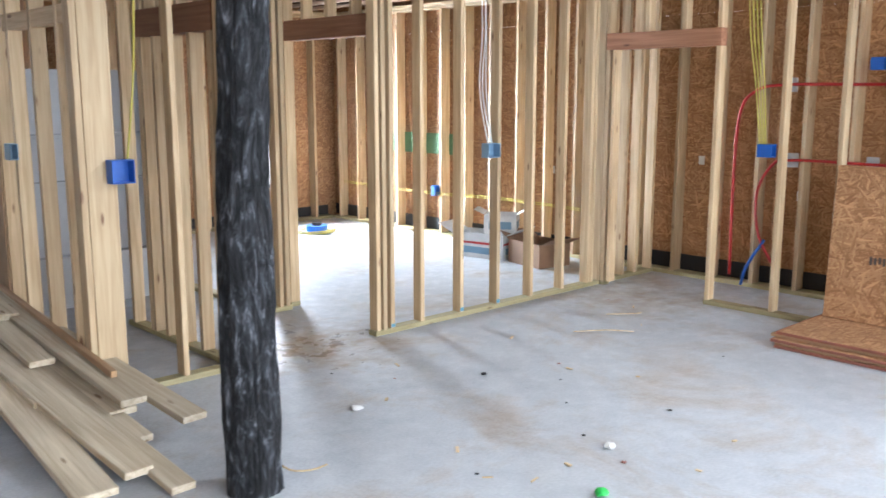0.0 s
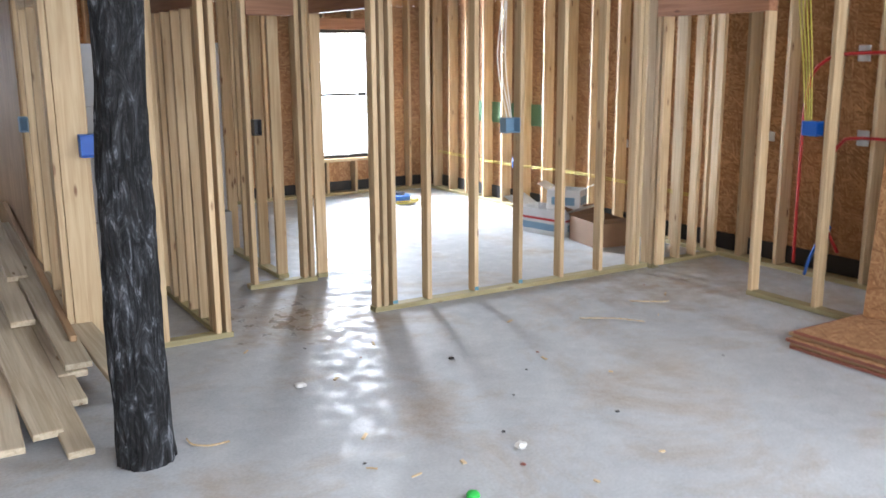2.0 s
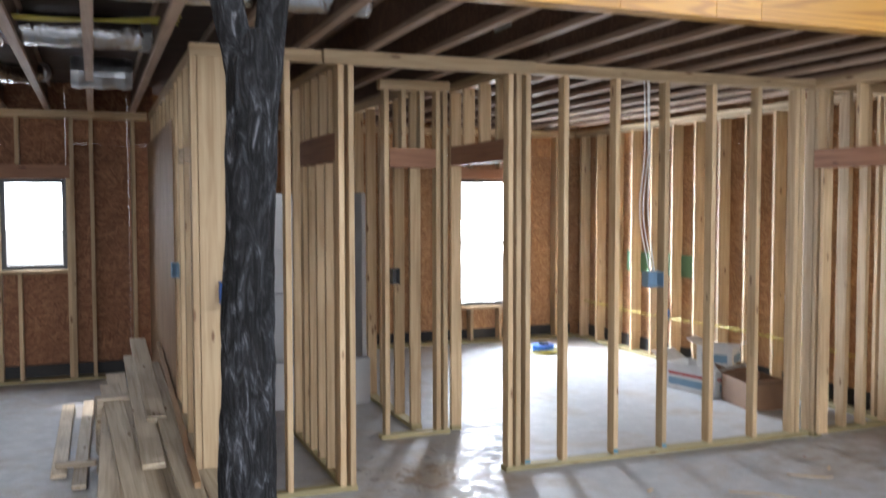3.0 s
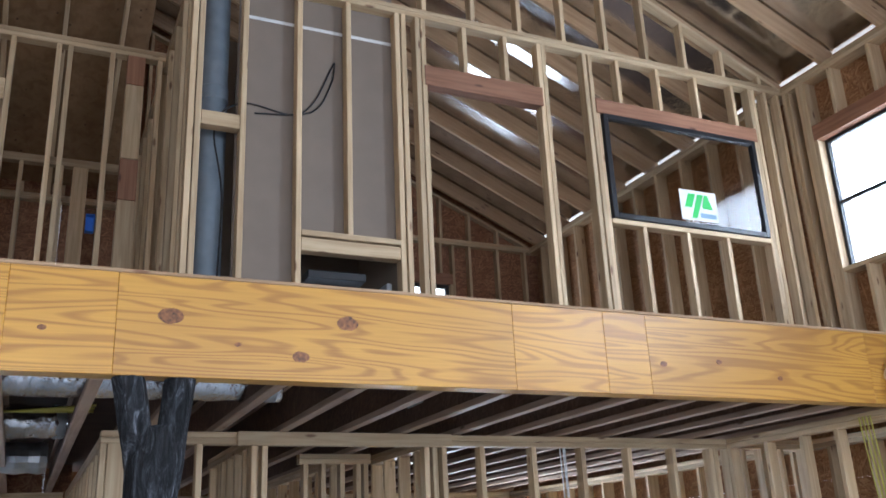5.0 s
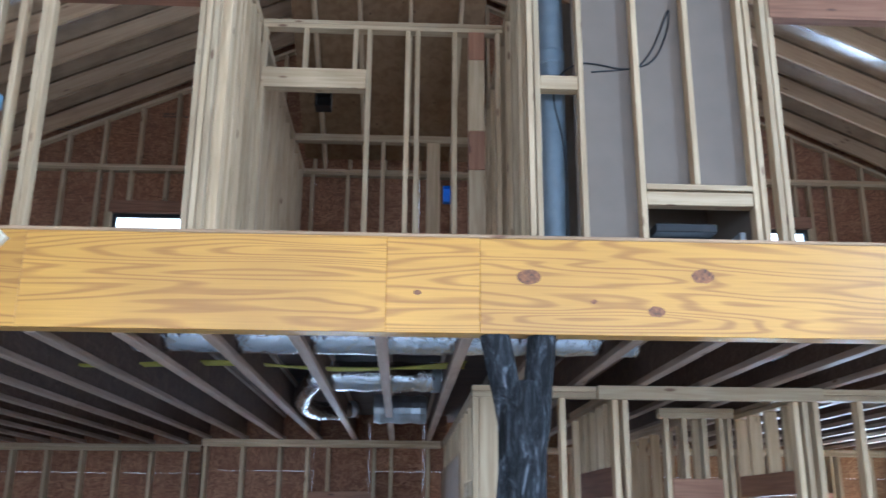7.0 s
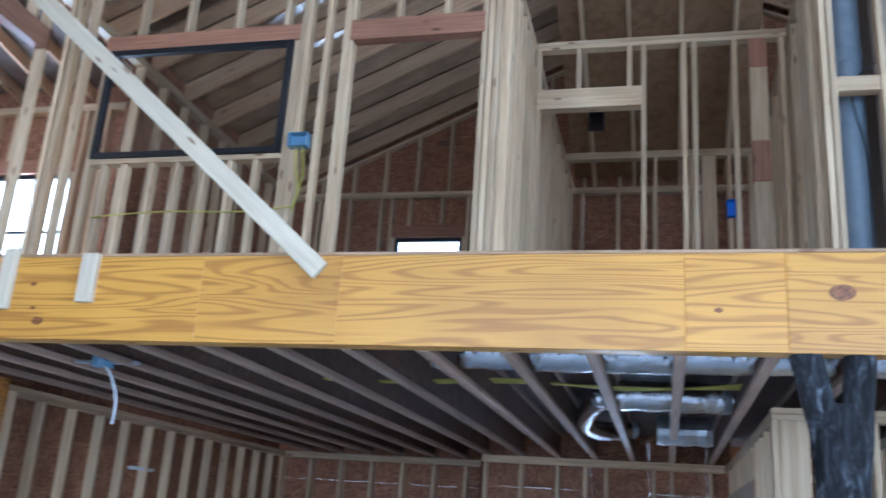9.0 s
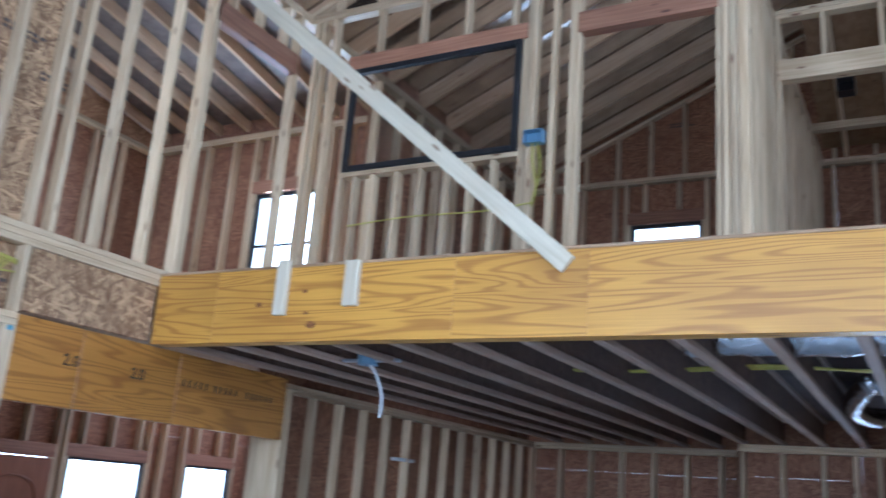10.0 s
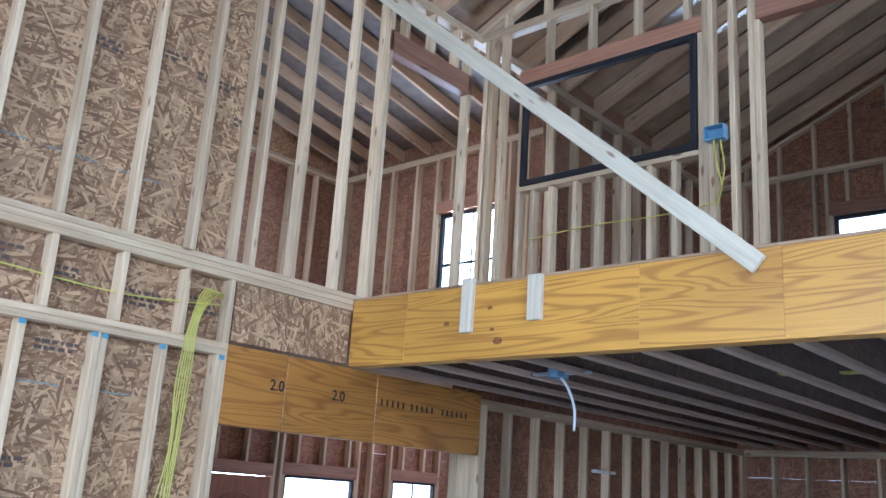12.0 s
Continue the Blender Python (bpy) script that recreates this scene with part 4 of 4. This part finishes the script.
cable("cable", [(0.5, 1.38, 3.3), (0.52, 1.37, 4.2), (0.46, 1.38, 4.7), (0.62, 1.296, 4.86), (0.95, 1.294, 4.83), (1.1, 1.294, 4.95), (1.22, 1.294, 5.22), (1.25, 1.294, 5.28), (1.22, 1.294, 5.1), (1.08, 1.294, 4.87), (0.7, 1.294, 4.8)], 0.006, BLACK, "thin black cable looped over the brown board")


def outlet(x, y, z, mat, label, axis="x", size=(0.1, 0.06, 0.1)):
    """Electrical box: open case with a back, four sides and fixing lugs."""
    o = tagged(new("electrical_box"), label, "electrical box", "electrical boxes")
    sx, sy, sz = size
    if axis == "y":
        sx, sy = sy, sx
    t = 0.006
    box("back", x - sx / 2, x + sx / 2, y + sy / 2 - t, y + sy / 2, z - sz / 2, z + sz / 2, mat, o)
    box("side", x - sx / 2, x - sx / 2 + t, y - sy / 2, y + sy / 2 - t, z - sz / 2, z + sz / 2, mat, o)
    box("side", x + sx / 2 - t, x + sx / 2, y - sy / 2, y + sy / 2 - t, z - sz / 2, z + sz / 2, mat, o)
    box("side", x - sx / 2 + t, x + sx / 2 - t, y - sy / 2, y + sy / 2 - t, z - sz / 2, z - sz / 2 + t, mat, o)
    box("side", x - sx / 2 + t, x + sx / 2 - t, y - sy / 2, y + sy / 2 - t, z + sz / 2 - t, z + sz / 2, mat, o)
    return o


outlet(3.1, 1.6, 1.285, GREYBLUE, "grey-blue electrical box on a partition stud", size=(0.13, 0.08, 0.11))
outlet(0.145, 1.6, 1.3, BLUE, "bright blue electrical box on the corner stud", size=(0.13, 0.08, 0.13))
outlet(4.56, 0.09, 1.29, BLUE, "bright blue electrical box on the closet stud", size=(0.08, 0.12, 0.1))
outlet(-3.11, 1.17, 4.42, GREYBLUE, "grey-blue electrical box beside the inner window", size=(0.14, 0.07, 0.1))
outlet(-0.2, 2.44, 4.33, BLUE, "blue electrical box on the cross wall", size=(0.06, 0.06, 0.13))
outlet(-0.09, 2.63, 1.37, GREYBLUE, "grey electrical box on the side partition", size=(0.05, 0.1, 0.1))
outlet(1.53, 2.705, 1.27, BLACK, "dark electrical box on the hall stud", size=(0.06, 0.07, 0.12))
outlet(5.43, 4.75, 0.55, BLUE, "blue electrical box on the exterior wall", size=(0.08, 0.07, 0.12))
outlet(5.43, 2.4, 0.5, BLUE, "blue electrical box on the exterior wall", size=(0.08, 0.07, 0.12))
outlet(5.43, -0.35, 1.95, BLUE, "blue electrical box high on the exterior wall", size=(0.08, 0.1, 0.1))
outlet(-1.26, 3.3, 5.5, BLACK, "black lamp box under the hall ceiling", size=(0.14, 0.14, 0.14))

# cables
for k, (dx, dy) in enumerate(((0, 0), (0.02, 0.012), (-0.015, 0.02))):
    cable("cable", [(3.1 + dx, 1.69 + dy, 2.74), (3.09 + dx, 1.66 + dy, 2.2), (3.04 + dx * 2, 1.64, 1.75), (3.1 + dx, 1.6 + dy, 1.34)], 0.0045, WHITE, "white cable hanging to the electrical box", group="white cables")
for k in range(4):
    d = 0.03 * k
    cable("cable", [(4.57, 0.33 - d, 2.74), (4.56, 0.28 - d, 2.2), (4.55, 0.2 - d * 0.8, 1.75), (4.55, 0.14 - d * 0.5, 1.3)], 0.005, YELLOW, "yellow cable hanging down to the blue box", group="yellow cables")
for k in range(6):
    d = 0.017 * k
    cable("cable", [(XL - 0.03, -1.04, 3.06 - d * 0.3), (XL + 0.05, -1.14 - d, 3.03 + d * 0.2), (XL + 0.05, -1.24 - d * 0.6, 2.86), (XL + 0.02, -1.23 - d, 2.5), (XL + 0.015, -1.25 - d * 0.7, 2.0), (XL + 0.015, -1.29 - d * 1.3 * (k % 3), 1.2), (XL + 0.015, -1.36 - d * 1.2, 0.5)], 0.0042, YELLOW, "yellow cable looping from the plates down the wall", group="bundle of yellow cables")
cable("cable", [(XL - 0.03, -3.2, 2.98), (XL - 0.03, -2.4, 2.95), (XL - 0.03, -1.7, 2.93), (XL - 0.02, -1.05, 2.99)], 0.005, YELLOW, "yellow cable threaded through short studs", group="yellow cables")
for k in range(3):
    cable("cable", [(-3.6, 1.9 + 0.05 * k, 2.93), (-2.6, 1.95 + 0.03 * k, 2.91), (-1.7, 1.85 + 0.07 * k, 2.93), (-0.9, 1.98 - 0.05 * k, 2.9), (-0.1, 1.75 + 0.12 * k, 2.93)], 0.008, YELLOW, "yellow cable run through the joists", group="yellow cables")
for z in (0.52, 0.5):
    cable("cable", [(5.44, 6.6, z + 0.02), (5.44, 5.0, z), (5.44, 3.6, z + 0.03), (5.44, 2.0, z)], 0.0042, YELLOW, "yellow cable run along the exterior studs", group="yellow cables")
cable("cable", [(-3.12, 1.16, 4.38), (-3.1, 1.15, 4.2), (-3.07, 1.16, 4.05), (-3.12, 1.2, 3.92)], 0.006, YELLOW, "yellow cable below the upper box", group="yellow cables")
cable("cable", [(-3.08, 1.17, 4.38), (-3.05, 1.16, 4.15), (-3.12, 1.2, 3.94)], 0.006, YELLOW, "yellow cable below the upper box", group="yellow cables")
cable("cable", [(-4.65, 1.2, 3.9), (-4.1, 1.2, 3.93), (-3.5, 1.2, 3.92), (-3.12, 1.2, 3.95)], 0.005, YELLOW, "yellow cable threaded through the cripple studs", group="yellow cables")
cable("cable", [(0.22, 1.68, 1.34), (0.3, 1.7, 1.9), (0.34, 1.7, 2.7)], 0.006, YELLOW, "yellow cable rising from the blue box", group="yellow cables")

# red water tubes on the exterior wall
cable("water_tube", [(5.43, 0.82, 0.1), (5.43, 0.83, 1.0), (5.43, 0.8, 1.55), (5.43, 0.66, 1.74), (5.43, 0.4, 1.79), (5.43, -0.3, 1.79), (5.43, -1.2, 1.79)], 0.014, RED, "red flexible water tube bent along the wall", "water tube", "red water tubes")
cable("water_tube", [(5.43, 0.42, 0.25), (5.42, 0.56, 0.5), (5.43, 0.6, 0.85), (5.43, 0.48, 1.1), (5.43, 0.3, 1.16), (5.43, -0.4, 1.16), (5.43, -1.2, 1.16)], 0.013, RED, "red flexible water tube bent along the wall", "water tube", "red water tubes")
cable("water_tube", [(5.42, 0.7, 0.02), (5.42, 0.65, 0.2), (5.42, 0.5, 0.45)], 0.014, BLUE, "short blue water tube at the wall foot", "water tube")
for y, z in ((0.35, 1.79), (0.3, 1.16), (-0.36, 1.16)):
    tagged(box("nail_plate", 5.441, 5.448, y - 0.05, y + 0.05, z - 0.06, z + 0.06, GALV), "grey steel nail plate on a stud", "nail plate", "nail plates")

# ducts and fittings in the joist space
def duct(pts, r, label, rib=0.0, mat=DUCTFOIL):
    d = tagged(new("duct"), label, "duct", "ducts")
    part("sleeve", tube(pts, r, 20, wobble=0.012, rib=rib, steps=16), mat, d, smooth=True)
    for p, q in ((pts[0], pts[1]), (pts[-1], pts[-2])):
        p, q = Vector(p), Vector(q)
        u = (q - p).normalized()
        part("tape_band", tube([tuple(p + 0.03 * u), tuple(p + 0.09 * u)], r * 1.04, 20), GALV, d, "smooth silver tape band", smooth=True)
    return d


duct([(-2.0, 0.95, 2.95), (-1.0, 0.92, 2.94), (0.0, 0.94, 2.95), (0.8, 0.9, 2.95)], 0.115, "crinkled foil duct running through the joists")
duct([(-1.1, 2.4, 2.93), (-0.6, 2.38, 2.92), (-0.22, 2.44, 2.93)], 0.105, "crinkled foil duct running through the joists")
duct([(-1.12, 2.6, 2.96), (-1.26, 3.05, 2.9), (-1.33, 3.6, 2.86), (-1.22, 4.2, 2.87), (-0.95, 4.5, 2.93)], 0.075, "ribbed silver flexible duct bending down", 0.06)
tagged(part("duct_box", tube([(-0.75, 3.8, 2.85), (-0.3, 3.8, 2.85)], 0.12, 16, rib=0.05), GALV, smooth=False), "galvanised sheet metal duct fitting", "duct")
gv = tagged(new("ceiling_vent"), "silver mesh vent box between the joists", "vent")
box("frame", 1.78, 2.12, 1.22, 1.5, 2.94, 2.97, GALV, gv)
for k in range(7):
    box("slat", 1.8 + k * 0.045, 1.812 + k * 0.045, 1.24, 1.48, 2.915, 2.939, GALV, gv)
lf = tagged(new("ceiling_box"), "blue-grey ceiling box with spread bar and white cable", "electrical box")
box("bar", -4.3, -3.8, 0.76, 0.8, 2.78, 2.8, GALV, lf)
part("can", tube([(-4.05, 0.78, 2.76), (-4.05, 0.78, 2.84)], 0.07, 14), GREYBLUE, lf)
part("tail", tube([(-4.05, 0.78, 2.78), (-3.98, 0.79, 2.7), (-3.93, 0.8, 2.56), (-3.93, 0.8, 2.42)], 0.009, 6), WHITE, lf, "hanging white cable")
wb = tagged(box("blocking", -5.53, -5.46, 3.57, 3.92, 2.28, 2.31, WHITE), "small white bracket between two studs", "bracket")

# cartons, spool and scraps in the back room
def carton(x, y, z, sx, sy, sz, turn, mat, label, tilt=0.0, marks=()):
    c = tagged(new("carton"), label, "carton")
    t = 0.006
    box("base", -sx / 2, sx / 2, -sy / 2, sy / 2, 0, t, mat, c)
    for a in (-1, 1):
        box("side", a * sx / 2 - t * (a > 0), a * sx / 2 + t * (a < 0), -sy / 2, sy / 2, t, sz, mat, c)
        box("end", -sx / 2 + t, sx / 2 - t, a * sy / 2 - t * (a > 0), a * sy / 2 + t * (a < 0), t, sz, mat, c)
        f = box("flap", -sx / 2 + t, sx / 2 - t, -0.001, sy / 2 - t, -t / 2, t / 2, mat, c)
        f.matrix_world = pose(0, a * (sy / 2 + sy * 0.16), sz + 0.03, 25 * a, 0, 0) @ Matrix.Diagonal((1, 0.7, 1, 1)) @ (pose(0, 0, 0, 0, 90, 0) if sx >= sy / 2 else pose(0, 0, 0, 90, 0, 0))
    for (a0, a1, z0, z1, m) in marks:
        box("print", a0, a1, -sy / 2 - 0.0015, -sy / 2 - 0.0002, z0, z1, m, c, "printed mark")
        box("print", -sx / 2 - 0.0015, -sx / 2 - 0.0002, -sy / 2 + 0.05, sy / 2 - 0.05, z0, z1, m, c, "printed mark")
    c.matrix_world = pose(x, y, z, tilt, 0, turn)
    return c


carton(4.87, 3.36, 0.0, 0.34, 0.62, 0.26, 12, WHITECARTON, "white carton with a red stripe on the concrete", 0, [(-0.14, 0.14, 0.15, 0.175, RED), (-0.1, 0.0, 0.05, 0.12, GREYBLUE)])
carton(4.95, 2.68, 0.0, 0.4, 0.5, 0.24, -10, CARTON, "brown cardboard carton with open flaps")
carton(4.95, 3.2, 0.265, 0.28, 0.34, 0.2, 35, WHITECARTON, "small white carton on top of another", 0, [(-0.1, 0.1, 0.05, 0.13, GREYBLUE)])
sp = tagged(new("cable_reel"), "blue reel lying in a ring of yellow cable", "cable reel")
part("reel", tube([(4.46, 5.87, 0.02), (4.46, 5.87, 0.1)], 0.13, 20), BLUE, sp)
part("hub", tube([(4.46, 5.87, 0.1), (4.46, 5.87, 0.14)], 0.06, 16), BLACK, sp)
part("coil", tube([(4.46 + 0.24 * math.cos(a * 0.6), 5.87 + 0.2 * math.sin(a * 0.6), 0.012 + 0.002 * a) for a in range(22)], 0.008, 6), YELLOW, sp, "loose yellow cable coil")
gp = tagged(box("green_panel", 5.575, 5.59, 4.27, 5.78, 0.98, 1.23, GREENPAPER), "strip of dull green membrane on the sheathing", "membrane")

# bath behind the partition
tb = tagged(new("shower_unit"), "pale grey moulded shower unit behind the studs", "shower unit")
box("back_panel", 0.06, 1.72, 4.6, 4.64, 0.32, 1.92, TUB, tb)
box("front_apron", 0.06, 1.72, 4.02, 4.06, 0.0, 0.42, TUB, tb)
box("rim", 0.06, 1.72, 4.06, 4.14, 0.38, 0.42, TUB, tb)
for x in (0.06, 1.68):
    box("side_panel", x, x + 0.04, 4.14, 4.6, 0.32, 1.92, TUB, tb)
for z in (0.95, 1.35):
    box("moulded_ledge", 0.11, 1.67, 4.5, 4.6, z, z + 0.03, TUB, tb)

# blue chalk tips on studs and small white labels
PAINT = plain("blue_chalk", (0.12, 0.28, 0.36), 0.8)
for x in (2.83, 3.24):
    tagged(box("paint_mark", x - T / 2, x + T / 2, 1.6375, 1.6395, 0.045, 0.075, PAINT), "blue chalk tip at the foot of a stud", "paint mark", "blue chalk marks")
tagged(box("paint_mark", 2.11, 2.15, 1.6375, 1.6395, 0.045, 0.07, PAINT), "blue chalk tip at the foot of a stud", "paint mark", "blue chalk marks")
for y in (-1.83, -1.77, -2.22, -1.42, -1.02):
    tagged(box("paint_mark", XL + 0.0005, XL + 0.0025, y - T / 2, y + T / 2, PLATE - 2 * T - 0.03, PLATE - 2 * T - 0.002, PAINT), "blue chalk tip at the head of a stud", "paint mark", "blue chalk marks")
for y, z in ((0.28, 0.84), (3.05, 0.9), (1.25, 1.1)):
    tagged(box("paper_label", 5.586, 5.5895, y - 0.03, y + 0.03, z - 0.04, z + 0.04, WHITE), "small white paper label on the sheathing", "label", "paper labels")

# scraps on the floor
def scrap(x, y, r, mat, label, category, flat=0.25, seed=0):
    bm = bmesh.new()
    bmesh.ops.create_icosphere(bm, subdivisions=2, radius=r)
    for v in bm.verts:
        n = noise.noise(v.co * (1.6 / r) + Vector((seed, seed * 2.0, 0)))
        v.co *= 1 + 0.5 * n
        v.co.z *= flat
    low = min(v.co.z for v in bm.verts)
    bmesh.ops.translate(bm, vec=(0, 0, -low), verts=bm.verts)
    ob = part(category.replace(" ", "_"), bm, mat)
    ob.location = (x, y, 0.0005)
    return tagged(ob, label, category, "scraps on the floor")


scrap(1.06, -1.03, 0.03, GREEN, "crumpled bright green plastic scrap on the concrete", "plastic scrap", 0.6, 3)
scrap(1.515, -0.74, 0.03, WHITE, "white paper scrap on the concrete", "paper scrap", 0.5, 5)
scrap(0.95, 0.55, 0.035, WHITE, "white paper scrap on the concrete", "paper scrap", 0.3, 6)
scrap(1.9, 0.5, 0.018, BLACK, "small dark scrap on the concrete", "scrap", 0.4, 7)
scrap(1.55, -0.55, 0.01, BLACK, "small dark scrap on the concrete", "scrap", 0.5, 8)
CHIP = wood("wood_chip", (0.5, 0.36, 0.2), (0.7, 0.55, 0.34), (0.3, 0.2, 0.1))
rs = random.Random(11)
for k in range(26):
    x, y = rs.uniform(0.5, 4.2), rs.uniform(-1.4, 1.3)
    kind = rs.random()
    if kind < 0.45:
        a = rs.uniform(0, 3.1)
        l = rs.uniform(0.02, 0.065)
        ob = board("wood_chip", (x, y, 0.005), (x + l * math.cos(a), y + l * math.sin(a), 0.006), rs.uniform(0.008, 0.02), 0.006, CHIP, side=(0, 0, 1))
        tagged(ob, "small pale wood chip on the concrete", "wood chip", "scraps on the floor")
    elif kind < 0.75:
        scrap(x, y, rs.uniform(0.006, 0.014), REDEDGE, "small red-brown flake on the concrete", "flake", 0.25, k)
    else:
        scrap(x, y, rs.uniform(0.005, 0.012), BLACK, "small dark flake on the concrete", "flake", 0.3, k)
for pts in ([(0.21, 0.17, 0.012), (0.22, 0.1, 0.008), (0.29, 0.05, 0.006), (0.38, 0.05, 0.006)], [(3.1, 0.75, 0.006), (3.3, 0.6, 0.01), (3.42, 0.45, 0.006)], [(3.7, 0.9, 0.006), (3.85, 0.72, 0.02), (3.95, 0.75, 0.006)]):
    cable("cable_scrap", pts, 0.005, CHIP, "short pale yellow cable offcut on the concrete", "cable scrap", "scraps on the floor")

# stencilled marks on the header
def letters(text, x, y, z, size):
    cu = bpy.data.curves.new("stencil", "FONT")
    cu.body, cu.size, cu.extrude, cu.offset = text, size, 0.0008, 0.0015
    ob = new("stencil", cu)
    ob.matrix_world = pose(x, y, z, 90, 0, 90)
    me = bpy.data.meshes.new_from_object(ob)
    bpy.data.objects.remove(ob)
    me.materials.append(BLACK)
    so = new("stencil", me)
    so.matrix_world = pose(x, y, z, 90, 0, 90)
    so.parent = hd
    so["label"] = "black stencilled figures"
    return so


letters("2.0", XL + 0.0012, -0.64, 2.535, 0.095)
letters("2.0", XL + 0.0012, -0.12, 2.535, 0.095)
y = 0.34
for wd in (0.28, 0.31, 0.34):
    n = int(wd / 0.055)
    for k in range(n):
        box("stencil_bar", XL + 0.0003, XL + 0.0018, y + k * 0.055, y + k * 0.055 + 0.02, 2.55, 2.595, BLACK, hd, "black stencilled bar")
    y += wd + 0.03

# dark printed grade marks on the sheathing
def stamp(parent, x, y, z, axis, rows, seed):
    q = random.Random(seed)
    for k in range(rows):
        a, end = 0.0, q.uniform(0.16, 0.3)
        while a < end:
            b = a + q.uniform(0.012, 0.05)
            zz = z - k * 0.034
            if axis == "y":
                box("stamp_bar", x, x + 0.0008, y + a, y + b, zz, zz + 0.02, STAMP, parent, "dark printed bar")
            else:
                box("stamp_bar", x + a, x + b, y - 0.0008, y, zz, zz + 0.02, STAMP, parent, "dark printed bar")
            a = b + q.uniform(0.008, 0.02)


STAMP = plain("printing_ink", (0.09, 0.065, 0.05), 0.8)
lw = bpy.data.objects["wall_left"]
for k, (y, z) in enumerate(((-2.55, 3.05), (-2.12, 3.0), (-1.72, 2.96), (-1.33, 3.0), (-2.1, 4.35), (-1.75, 4.45), (-1.4, 4.4), (-2.3, 2.0), (-1.72, 1.75), (-2.1, 2.6), (-1.1, 4.2))):
    stamp(lw, XL - W + 0.0002, y, z, "y", 3 if k < 4 else 2, k)
for k, (x, z) in enumerate(((-4.6, 6.3), (-3.4, 6.5), (-4.2, 4.9), (3.6, 6.2), (-0.5, 6.6), (-0.5, 6.9))):
    stamp(bpy.data.objects["wall_gable"], x, 5.8415, z, "x", 2, 40 + k)
for k in range(16):
    bar = box("stamp_bar", 4.4925, 4.4955, -0.78 - 0.03 * k, -0.76 - 0.03 * k, 0.53 + 0.006 * (k % 3), 0.59 - 0.005 * (k % 2), STAMP, None)
    bar.parent, bar.matrix_parent_inverse = ls, ls.matrix_world.inverted()
    bar["label"] = "dark printed bar"

# bright overcast distance outside
bd = bpy.data.materials.new("bright_distance")
bd.use_nodes = True
bn2 = bd.node_tree
bn2.nodes.remove(bn2.nodes["Principled BSDF"])
em = bn2.nodes.new("ShaderNodeEmission")
em.inputs["Color"].default_value, em.inputs["Strength"].default_value = (0.93, 0.97, 1.0, 1), 6.5
bn2.links.new(em.outputs["Emission"], bn2.nodes["Material Output"].inputs["Surface"])
bm = bmesh.new()
bmesh.ops.create_cone(bm, segments=48, radius1=70, radius2=70, depth=52)
bmesh.ops.translate(bm, vec=(0, 0, 25.5), verts=bm.verts)
tagged(part("backdrop", bm, bd), "bright hazy distance", "backdrop", kind="structure")
